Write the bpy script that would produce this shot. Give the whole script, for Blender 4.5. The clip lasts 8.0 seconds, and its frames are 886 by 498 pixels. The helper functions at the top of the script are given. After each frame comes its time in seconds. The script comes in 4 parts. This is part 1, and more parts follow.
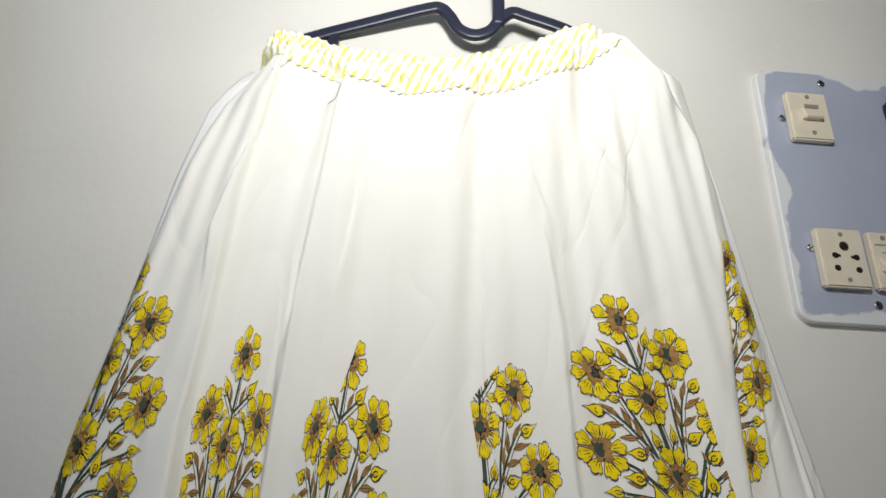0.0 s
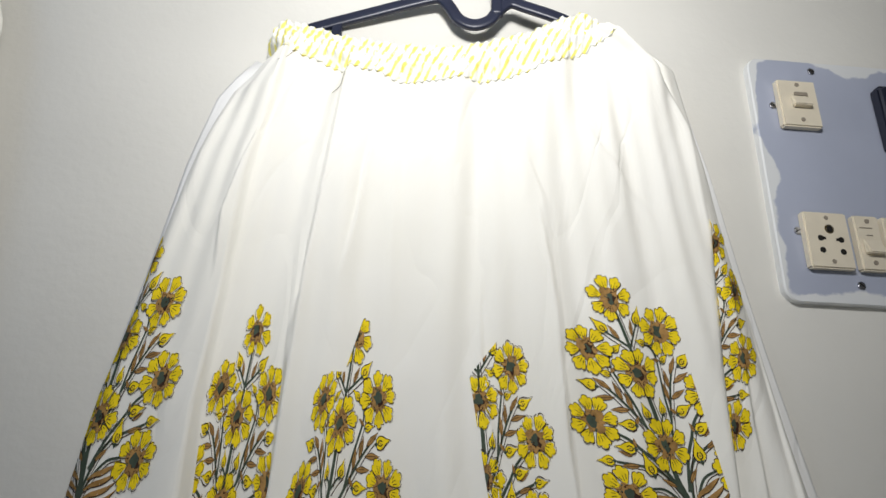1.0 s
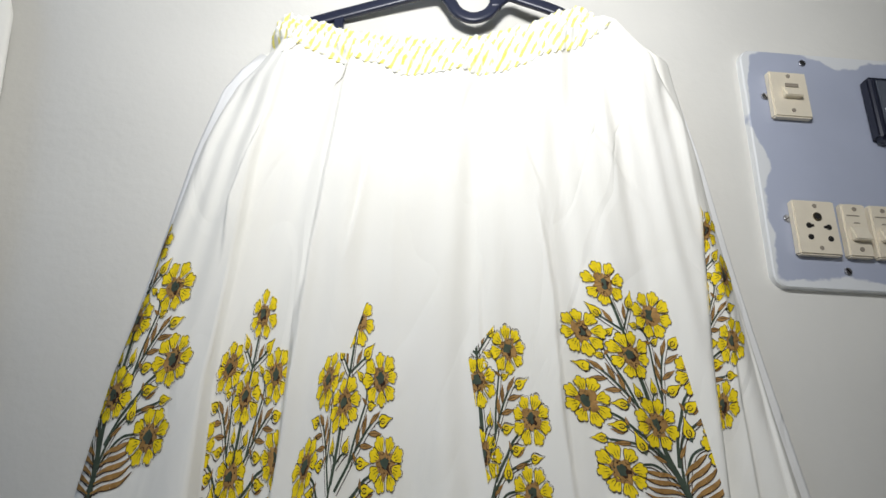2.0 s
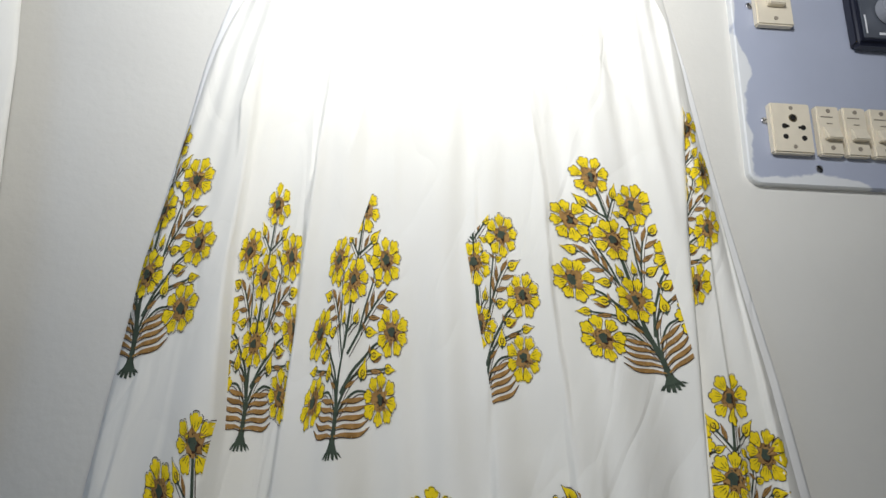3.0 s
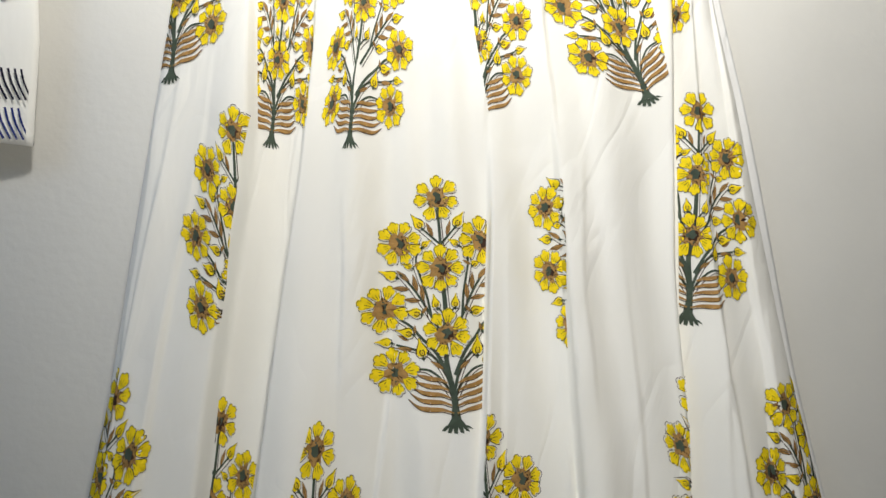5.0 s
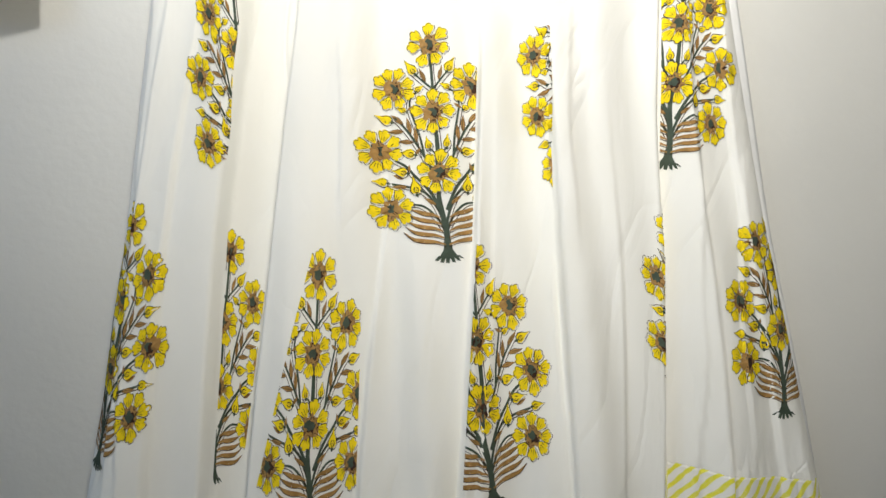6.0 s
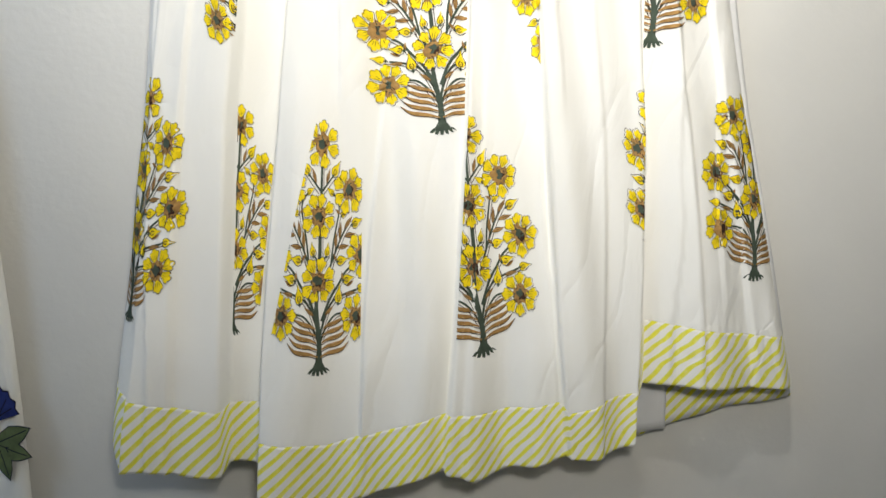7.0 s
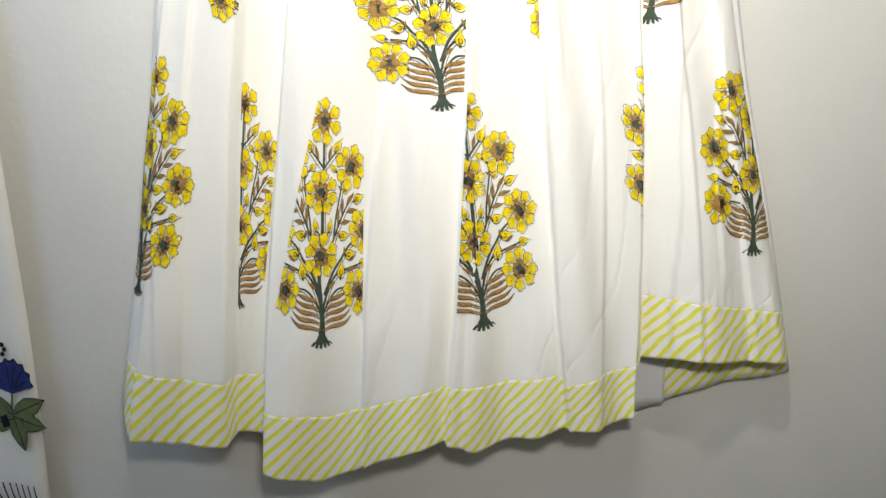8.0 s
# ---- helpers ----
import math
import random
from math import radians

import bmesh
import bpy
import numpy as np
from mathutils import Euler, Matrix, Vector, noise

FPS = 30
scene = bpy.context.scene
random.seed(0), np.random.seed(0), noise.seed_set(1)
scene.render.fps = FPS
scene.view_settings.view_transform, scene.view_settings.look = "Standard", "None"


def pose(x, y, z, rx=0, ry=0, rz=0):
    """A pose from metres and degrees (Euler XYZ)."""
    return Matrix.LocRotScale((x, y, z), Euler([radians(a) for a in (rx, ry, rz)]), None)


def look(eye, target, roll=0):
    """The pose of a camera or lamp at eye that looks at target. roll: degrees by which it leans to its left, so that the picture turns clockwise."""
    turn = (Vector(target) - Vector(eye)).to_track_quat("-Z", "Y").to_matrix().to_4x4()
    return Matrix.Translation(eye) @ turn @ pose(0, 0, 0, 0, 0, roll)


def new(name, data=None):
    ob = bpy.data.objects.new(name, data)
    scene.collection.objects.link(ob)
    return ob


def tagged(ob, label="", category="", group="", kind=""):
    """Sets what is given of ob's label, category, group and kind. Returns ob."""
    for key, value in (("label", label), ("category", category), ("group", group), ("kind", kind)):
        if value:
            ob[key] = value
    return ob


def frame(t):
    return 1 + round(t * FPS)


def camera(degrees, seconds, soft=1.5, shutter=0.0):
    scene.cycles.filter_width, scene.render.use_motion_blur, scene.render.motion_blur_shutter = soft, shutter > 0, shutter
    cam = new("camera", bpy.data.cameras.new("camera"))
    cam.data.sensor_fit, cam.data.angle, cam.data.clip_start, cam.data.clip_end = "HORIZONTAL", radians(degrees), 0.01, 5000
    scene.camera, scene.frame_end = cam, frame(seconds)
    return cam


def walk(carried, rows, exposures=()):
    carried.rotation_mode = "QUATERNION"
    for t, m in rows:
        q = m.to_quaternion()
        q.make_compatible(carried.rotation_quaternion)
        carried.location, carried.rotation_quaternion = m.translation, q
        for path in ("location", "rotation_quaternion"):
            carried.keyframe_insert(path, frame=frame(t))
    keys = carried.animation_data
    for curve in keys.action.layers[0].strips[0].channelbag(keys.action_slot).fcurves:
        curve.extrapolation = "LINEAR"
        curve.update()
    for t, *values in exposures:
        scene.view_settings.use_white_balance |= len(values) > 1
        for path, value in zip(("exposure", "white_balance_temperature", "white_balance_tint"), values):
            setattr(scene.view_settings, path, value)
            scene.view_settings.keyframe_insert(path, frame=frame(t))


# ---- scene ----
cam = camera(80.0, 8.0, soft=1.5)
PATH = [
    (0, (0.036, -0.059, 1.607), (-0.017, 1.823, 2.282), 2.6),
    (0.5, (0.036, -0.066, 1.599), (-0.018, 1.82, 2.26), 2.5),
    (1, (0.037, -0.076, 1.595), (-0.018, 1.819, 2.232), 2.5),
    (2.5, (0.04, -0.099, 1.562), (-0.015, 1.818, 2.129), 2.3),
    (3, (0.043, -0.112, 1.514), (-0.012, 1.832, 1.984), 1.8),
    (3.5, (0.045, -0.117, 1.466), (-0.016, 1.843, 1.859), 1.5),
    (4, (0.052, -0.123, 1.41), (-0.016, 1.852, 1.716), 1.3),
    (4.5, (0.05, -0.135, 1.367), (-0.019, 1.85, 1.601), 1.4),
    (6, (0.067, -0.174, 1.203), (-0.013, 1.824, 1.201), 1.1),
    (6.5, (0.073, -0.194, 1.153), (-0.013, 1.802, 1.076), 0.8),
    (7, (0.085, -0.22, 1.11), (-0.025, 1.772, 0.963), 0.7),
    (7.5, (0.089, -0.229, 1.098), (-0.04, 1.76, 0.931), 0.6),
    (8, (0.094, -0.23, 1.092), (-0.046, 1.758, 0.918), 0.5),
]
EXPOSURES = [(0, -1.40, 6050, 12), (1, -1.36, 6000, 12), (2.5, -1.18, 5850, 12), (3, -1.03, 5850, 12), (3.5, -0.80, 5950, 12), (4.5, -0.36, 6150, 12), (6, 0.30, 6250, 11), (6.5, 0.50, 6250, 12), (7.5, 0.74, 6300, 12), (8, 0.78, 6300, 12)]
walk(cam, [(t, look(eye, target, roll)) for t, eye, target, roll in PATH], exposures=EXPOSURES)

# ---------- world and light ----------
scene.view_settings.exposure = 0.0
world = bpy.data.worlds.new("room_air")
world.use_nodes = True
world.node_tree.nodes["Background"].inputs["Color"].default_value = (1.0, 0.94, 0.80, 1)
world.node_tree.nodes["Background"].inputs["Strength"].default_value = 0.02
scene.world = world


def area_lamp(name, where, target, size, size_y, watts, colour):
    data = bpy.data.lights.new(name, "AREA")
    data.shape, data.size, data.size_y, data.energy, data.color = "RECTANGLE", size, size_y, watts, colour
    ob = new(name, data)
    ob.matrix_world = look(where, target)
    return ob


# two fixed lamps stand in for the one light carried along with the camera
area_lamp("camera_light_stand_in", (0.035, -0.146, 1.986), (0.057, 0.40, 2.155), 0.10, 0.12, 10.7, (1.0, 0.955, 0.875))
area_lamp("camera_light_stand_in", (0.137, -0.246, 1.252), (0.217, 0.40, 1.510), 0.08, 0.10, 1.90, (1.0, 0.955, 0.875))
# cool fill lamp added for daylight from the left; the room has no opening
area_lamp("daylight_fill", (-1.30, -0.75, 2.20), (0.0, 0.4, 1.75), 0.8, 0.9, 5.5, (0.46, 0.67, 1.0))

# ---------- materials ----------


def material(name, colour, rough=0.6, metal=0.0, dark=0.85, scale=8.0, fine=300.0, bump=0.1, depth=0.0005, spec=0.5):
    """Principled surface with stains at a large scale and grain at a small one."""
    m = bpy.data.materials.new(name)
    m.use_nodes = True
    n, l = m.node_tree.nodes, m.node_tree.links
    b = n["Principled BSDF"]
    b.inputs["Roughness"].default_value, b.inputs["Metallic"].default_value = rough, metal
    b.inputs["Specular IOR Level"].default_value = spec
    co = n.new("ShaderNodeTexCoord")
    big, small = n.new("ShaderNodeTexNoise"), n.new("ShaderNodeTexNoise")
    big.inputs["Scale"].default_value, big.inputs["Detail"].default_value = scale, 5
    small.inputs["Scale"].default_value, small.inputs["Detail"].default_value = fine, 3
    mix = n.new("ShaderNodeMix")
    mix.data_type = "RGBA"
    mix.inputs["A"].default_value = (*[c * dark for c in colour], 1)
    mix.inputs["B"].default_value = (*colour, 1)
    ramp = n.new("ShaderNodeMapRange")
    ramp.inputs["From Min"].default_value, ramp.inputs["From Max"].default_value = 0.3, 0.65
    bmp = n.new("ShaderNodeBump")
    bmp.inputs["Strength"].default_value, bmp.inputs["Distance"].default_value = bump, depth
    for t in (big, small):
        l.new(co.outputs["Object"], t.inputs["Vector"])
    l.new(big.outputs["Fac"], ramp.inputs["Value"])
    l.new(ramp.outputs["Result"], mix.inputs["Factor"])
    l.new(mix.outputs["Result"], b.inputs["Base Color"])
    l.new(small.outputs["Fac"], bmp.inputs["Height"])
    l.new(bmp.outputs["Normal"], b.inputs["Normal"])
    return m


def cloth_material(name, colour, stripe=None, period=0.0195, slope=0.70, width=0.40, ragged=0.0, broken=0.0):
    """Woven cotton: thread bump, soft creases, a little light through it; stripe: block-printed slanting lines in the cloth's own metres."""
    m = bpy.data.materials.new(name)
    m.use_nodes = True
    n, l = m.node_tree.nodes, m.node_tree.links
    b = n["Principled BSDF"]
    b.inputs["Roughness"].default_value = 0.85
    b.inputs["Specular IOR Level"].default_value = 0.15
    b.inputs["Sheen Weight"].default_value = 0.15
    uv = n.new("ShaderNodeUVMap")
    uv.uv_map = "cloth"
    blot = n.new("ShaderNodeTexNoise")
    blot.inputs["Scale"].default_value, blot.inputs["Detail"].default_value = 9, 4
    l.new(uv.outputs["UV"], blot.inputs["Vector"])
    base = n.new("ShaderNodeMix")
    base.data_type = "RGBA"
    base.inputs["A"].default_value = (*colour, 1)
    base.inputs["B"].default_value = (colour[0] * 0.95, colour[1] * 0.945, colour[2] * 0.90, 1)
    l.new(blot.outputs["Fac"], base.inputs["Factor"])
    out = base.outputs["Result"]
    if stripe:
        sep = n.new("ShaderNodeSeparateXYZ")
        l.new(uv.outputs["UV"], sep.inputs["Vector"])

        def op(kind, a, c, d=None):
            q = n.new("ShaderNodeMath")
            q.operation = kind
            for k, v in enumerate((a, c, d)):
                if v is None:
                    continue
                if isinstance(v, (int, float)):
                    q.inputs[k].default_value = v
                else:
                    l.new(v, q.inputs[k])
            return q.outputs[0]

        wob = n.new("ShaderNodeTexNoise")
        wob.inputs["Scale"].default_value, wob.inputs["Detail"].default_value = 45, 3
        l.new(uv.outputs["UV"], wob.inputs["Vector"])
        run = op("SUBTRACT", sep.outputs["X"], op("MULTIPLY", sep.outputs["Y"], slope))
        run = op("ADD", op("DIVIDE", run, period), op("MULTIPLY", op("SUBTRACT", wob.outputs["Fac"], 0.5), 0.12 + ragged))
        tri = op("ABSOLUTE", op("SUBTRACT", op("FRACT", run, 0.0), 0.5), 0.0)
        edge = n.new("ShaderNodeMapRange")
        edge.inputs["From Min"].default_value, edge.inputs["From Max"].default_value = width / 2 + 0.05, width / 2 - 0.05
        l.new(tri, edge.inputs["Value"])
        mask = edge.outputs["Result"]
        ink = n.new("ShaderNodeTexNoise")
        ink.inputs["Scale"].default_value, ink.inputs["Detail"].default_value = 160, 2
        l.new(uv.outputs["UV"], ink.inputs["Vector"])
        mask = op("MULTIPLY", mask, op("ADD", op("MULTIPLY", ink.outputs["Fac"], 0.7), 0.62))
        if broken:
            gap = n.new("ShaderNodeTexNoise")
            gap.inputs["Scale"].default_value = 90
            l.new(uv.outputs["UV"], gap.inputs["Vector"])
            cut = n.new("ShaderNodeMapRange")
            cut.inputs["From Min"].default_value, cut.inputs["From Max"].default_value = broken - 0.04, broken + 0.04
            l.new(gap.outputs["Fac"], cut.inputs["Value"])
            mask = op("MULTIPLY", mask, cut.outputs["Result"])
        mask = op("MINIMUM", mask, 1.0)
        mix = n.new("ShaderNodeMix")
        mix.data_type = "RGBA"
        l.new(mask, mix.inputs["Factor"])
        l.new(out, mix.inputs["A"])
        mix.inputs["B"].default_value = (*stripe, 1)
        out = mix.outputs["Result"]
    l.new(out, b.inputs["Base Color"])
    weave = n.new("ShaderNodeTexNoise")
    weave.inputs["Scale"].default_value, weave.inputs["Detail"].default_value = 900, 2
    crease = n.new("ShaderNodeTexNoise")
    crease.inputs["Scale"].default_value, crease.inputs["Detail"].default_value, crease.inputs["Distortion"].default_value = 1.0, 3, 0.5
    stretch = n.new("ShaderNodeMapping")
    stretch.inputs["Scale"].default_value, stretch.inputs["Rotation"].default_value = (20, 6, 1), (0, 0, 0.12)
    l.new(uv.outputs["UV"], stretch.inputs["Vector"])
    l.new(stretch.outputs["Vector"], crease.inputs["Vector"])
    l.new(uv.outputs["UV"], weave.inputs["Vector"])
    # fine creases: the narrow valleys where a slow noise crosses its middle
    crumple, lean, b0 = n.new("ShaderNodeTexNoise"), n.new("ShaderNodeMapping"), n.new("ShaderNodeBump")
    crumple.inputs["Scale"].default_value, crumple.inputs["Detail"].default_value, crumple.inputs["Distortion"].default_value = 1.0, 2, 0.6
    lean.inputs["Scale"].default_value, lean.inputs["Rotation"].default_value = (11, 4, 1), (0, 0, -0.35)
    off, size, cap = n.new("ShaderNodeMath"), n.new("ShaderNodeMath"), n.new("ShaderNodeMath")
    off.operation, size.operation, cap.operation = "SUBTRACT", "ABSOLUTE", "MINIMUM"
    off.inputs[1].default_value, cap.inputs[1].default_value = 0.5, 0.05
    l.new(uv.outputs["UV"], lean.inputs["Vector"])
    l.new(lean.outputs["Vector"], crumple.inputs["Vector"])
    l.new(crumple.outputs["Fac"], off.inputs[0])
    l.new(off.outputs[0], size.inputs[0])
    l.new(size.outputs[0], cap.inputs[0])
    b0.inputs["Strength"].default_value, b0.inputs["Distance"].default_value = 0.40, 0.030
    l.new(cap.outputs[0], b0.inputs["Height"])
    b1, b2 = n.new("ShaderNodeBump"), n.new("ShaderNodeBump")
    l.new(b0.outputs["Normal"], b1.inputs["Normal"])
    b1.inputs["Strength"].default_value, b1.inputs["Distance"].default_value = 0.35, 0.008
    b2.inputs["Strength"].default_value, b2.inputs["Distance"].default_value = 0.15, 0.0004
    l.new(crease.outputs["Fac"], b1.inputs["Height"])
    l.new(weave.outputs["Fac"], b2.inputs["Height"])
    l.new(b1.outputs["Normal"], b2.inputs["Normal"])
    l.new(b2.outputs["Normal"], b.inputs["Normal"])
    return m


M_WALL = material("cream_wall_paint", (0.73, 0.715, 0.65), 0.7, dark=0.93, scale=5, fine=95, bump=0.22, depth=0.002)
M_FLOOR = material("grey_floor_tile", (0.24, 0.22, 0.20), 0.4)
M_CEIL = material("white_ceiling_paint", (0.78, 0.78, 0.76), 0.8)
M_COTTON = cloth_material("white_cotton", (0.88, 0.866, 0.805))
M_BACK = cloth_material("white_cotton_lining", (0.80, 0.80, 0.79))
M_HEM = cloth_material("striped_cotton", (0.88, 0.866, 0.80), stripe=(0.80, 0.76, 0.06), period=0.0142, slope=0.78, width=0.42)
M_BAND = cloth_material("smocked_striped_cotton", (0.87, 0.87, 0.82), stripe=(0.88, 0.80, 0.16), period=0.0105, slope=0.62, width=0.36, ragged=0.45, broken=0.44)
M_YELLOW = material("yellow_print", (0.92, 0.70, 0.012), 0.85, dark=0.84, scale=130, fine=900, spec=0.1)
M_BROWN = material("brown_print", (0.44, 0.255, 0.085), 0.85, dark=0.58, scale=160, fine=900, spec=0.1)
M_GREEN = material("green_print", (0.075, 0.098, 0.070), 0.85, dark=0.7, scale=120, fine=900, spec=0.1)
M_LINE = material("dark_outline_print", (0.060, 0.032, 0.020), 0.85, dark=0.6, scale=120, fine=900, spec=0.1)
M_BLUE = material("blue_print", (0.035, 0.05, 0.19), 0.85, dark=0.7, scale=90, fine=900, spec=0.1)
M_LEAF = material("leaf_green_print", (0.15, 0.19, 0.085), 0.85, dark=0.7, scale=90, fine=900, spec=0.1)
M_INK = material("black_print", (0.02, 0.02, 0.035), 0.85, spec=0.1)
M_NAVY = material("navy_plastic", (0.018, 0.022, 0.045), 0.38, dark=0.8, scale=40)
M_IVORY = material("ivory_plastic", (0.74, 0.67, 0.52), 0.42, dark=0.93, scale=60)
M_HOLE = material("dark_recess", (0.012, 0.010, 0.008), 0.7)
M_STEEL = material("steel_screw", (0.55, 0.55, 0.56), 0.35, 1.0)
M_BRASS = material("brass_pin", (0.50, 0.42, 0.28), 0.35, 1.0)
M_BLACK = material("black_gloss_plastic", (0.015, 0.017, 0.03), 0.3)
M_GLASS = material("smoky_window", (0.10, 0.11, 0.13), 0.12)
M_GREYKNOB = material("grey_dial_plastic", (0.30, 0.31, 0.34), 0.5)
M_WHITE = material("white_marking", (0.8, 0.8, 0.8), 0.5)
M_DEEP = material("faded_grey_marking", (0.30, 0.26, 0.20), 0.6)

# grey sheet with wall paint brushed over its edges
M_BOARD = material("grey_laminate", (0.41, 0.44, 0.53), 0.45, dark=0.92, scale=12, fine=200)
nt = M_BOARD.node_tree
bsdf = nt.nodes["Principled BSDF"]
was = bsdf.inputs["Base Color"].links[0].from_socket
edge_at = nt.nodes.new("ShaderNodeAttribute")
edge_at.attribute_name = "from_edge"
brush = nt.nodes.new("ShaderNodeTexNoise")
brush.inputs["Scale"].default_value, brush.inputs["Detail"].default_value = 17, 8
tco = nt.nodes.new("ShaderNodeTexCoord")
nt.links.new(tco.outputs["Object"], brush.inputs["Vector"])
wide = nt.nodes.new("ShaderNodeMath")
wide.operation = "MULTIPLY_ADD"
nt.links.new(brush.outputs["Fac"], wide.inputs[0])
wide.inputs[1].default_value = -0.050
nt.links.new(edge_at.outputs["Fac"], wide.inputs[2])
span = nt.nodes.new("ShaderNodeMapRange")
span.inputs["From Min"].default_value, span.inputs["From Max"].default_value = -0.0185, -0.0160
nt.links.new(wide.outputs[0], span.inputs["Value"])
over = nt.nodes.new("ShaderNodeMix")
over.data_type = "RGBA"
over.inputs["A"].default_value = (0.70, 0.71, 0.70, 1)
nt.links.new(was, over.inputs["B"])
nt.links.new(span.outputs["Result"], over.inputs["Factor"])
nt.links.new(over.outputs["Result"], bsdf.inputs["Base Color"])

# ---------- mesh helpers ----------


def finish(name, bm, mats, parent=None, label="", smooth=True):
    me = bpy.data.meshes.new(name)
    bm.normal_update()
    bm.to_mesh(me)
    bm.free()
    for m in mats if isinstance(mats, (list, tuple)) else [mats]:
        me.materials.append(m)
    if smooth:
        me.polygons.foreach_set("use_smooth", [True] * len(me.polygons))
    ob = new(name, me)
    if parent:
        ob.parent = parent
    if label:
        ob["label"] = label
    return ob


def part(name, bm, mats, parent, label="", smooth=False):
    return finish(name, bm, mats, parent, label, smooth)


def slab(x0, x1, y0, y1, z0, z1, bevel=0.0, segments=2):
    bm = bmesh.new()
    bmesh.ops.create_cube(bm, size=1)
    for v in bm.verts:
        v.co = Vector((x0 + (v.co.x + 0.5) * (x1 - x0), y0 + (v.co.y + 0.5) * (y1 - y0), z0 + (v.co.z + 0.5) * (z1 - z0)))
    if bevel:
        bmesh.ops.bevel(bm, geom=bm.edges[:], offset=bevel, segments=segments, affect="EDGES")
    return bm


def disc(x, z, y0, y1, r, sides=16, bevel=0.0):
    """A short round bar along y."""
    bm = bmesh.new()
    bmesh.ops.create_cone(bm, cap_ends=True, segments=sides, radius1=r, radius2=r, depth=abs(y1 - y0))
    bmesh.ops.rotate(bm, verts=bm.verts, matrix=Matrix.Rotation(math.pi / 2, 3, "X"))
    bmesh.ops.translate(bm, verts=bm.verts, vec=(x, (y0 + y1) / 2, z))
    if bevel:
        bmesh.ops.bevel(bm, geom=[e for e in bm.edges if len(e.link_faces) == 2 and e.calc_face_angle() > 1], offset=bevel, segments=2, affect="EDGES")
    return bm


def sweep(points, wide, deep, sides=10):
    """A rounded bar along a line of points in a plane of about constant y; wide in that plane, deep along y."""
    bm, rings = bmesh.new(), []
    pts = [Vector(p) for p in points]
    for i, p in enumerate(pts):
        d = (pts[min(i + 1, len(pts) - 1)] - pts[max(i - 1, 0)]).normalized()
        out = Vector((0, 1, 0))
        side = d.cross(out).normalized()
        ring = []
        for k in range(sides):
            a = 2 * math.pi * (k + 0.5) / sides
            c, s = math.cos(a), math.sin(a)
            c, s = math.copysign(abs(c) ** 0.5, c), math.copysign(abs(s) ** 0.5, s)
            ring.append(bm.verts.new(p + side * c * wide / 2 + out * s * deep / 2))
        rings.append(ring)
    for a, b in zip(rings, rings[1:]):
        for k in range(sides):
            bm.faces.new((a[k], a[(k + 1) % sides], b[(k + 1) % sides], b[k]))
    bm.faces.new(rings[0])
    bm.faces.new(rings[-1][::-1])
    bmesh.ops.recalc_face_normals(bm, faces=bm.faces)
    return bm


def smooth_line(points, n=8):
    """A finer line through the points (Catmull-Rom)."""
    p = [Vector(q) for q in points]
    p = [2 * p[0] - p[1], *p, 2 * p[-1] - p[-2]]
    out = []
    for i in range(1, len(p) - 2):
        for k in range(n):
            t = k / n
            a, b, c, d = p[i - 1 : i + 3]
            out.append(0.5 * (2 * b + (c - a) * t + (2 * a - 5 * b + 4 * c - d) * t * t + (3 * b - a - 3 * c + d) * t**3))
    return out + [p[-2]]


# ---------- the room ----------
WALL_X, WALL_Y, WALL_TURN = 0.40, 0.42, math.degrees(math.atan(0.08))
WALL = pose(WALL_X, WALL_Y, 0, 0, 0, WALL_TURN)


def wall_y(x):
    return WALL_Y + 0.08 * (x - WALL_X)


def room_piece(name, bm, mat, label, category):
    ob = finish(name, bm, mat, smooth=False)
    ob.matrix_world = WALL
    return tagged(ob, label, category, kind="structure")


room_piece("wall_north", slab(-2.2, 1.8, 0, 0.12, 0, 2.7), M_WALL, "cream-painted plaster wall behind the hanging clothes", "wall")
room_piece("wall_south", slab(-2.2, 1.8, -3.12, -3.0, 0, 2.7), M_WALL, "plain cream-painted plaster wall", "wall")
room_piece("wall_west", slab(-2.32, -2.2, -3.12, 0.12, 0, 2.7), M_WALL, "plain cream-painted plaster wall", "wall")
room_piece("wall_east", slab(1.8, 1.92, -3.12, 0.12, 0, 2.7), M_WALL, "plain cream-painted plaster wall", "wall")
room_piece("floor", slab(-2.32, 1.92, -3.12, 0.12, -0.1, 0), M_FLOOR, "plain grey tiled floor", "floor")
room_piece("ceiling", slab(-2.32, 1.92, -3.12, 0.12, 2.7, 2.8), M_CEIL, "plain white ceiling", "ceiling")

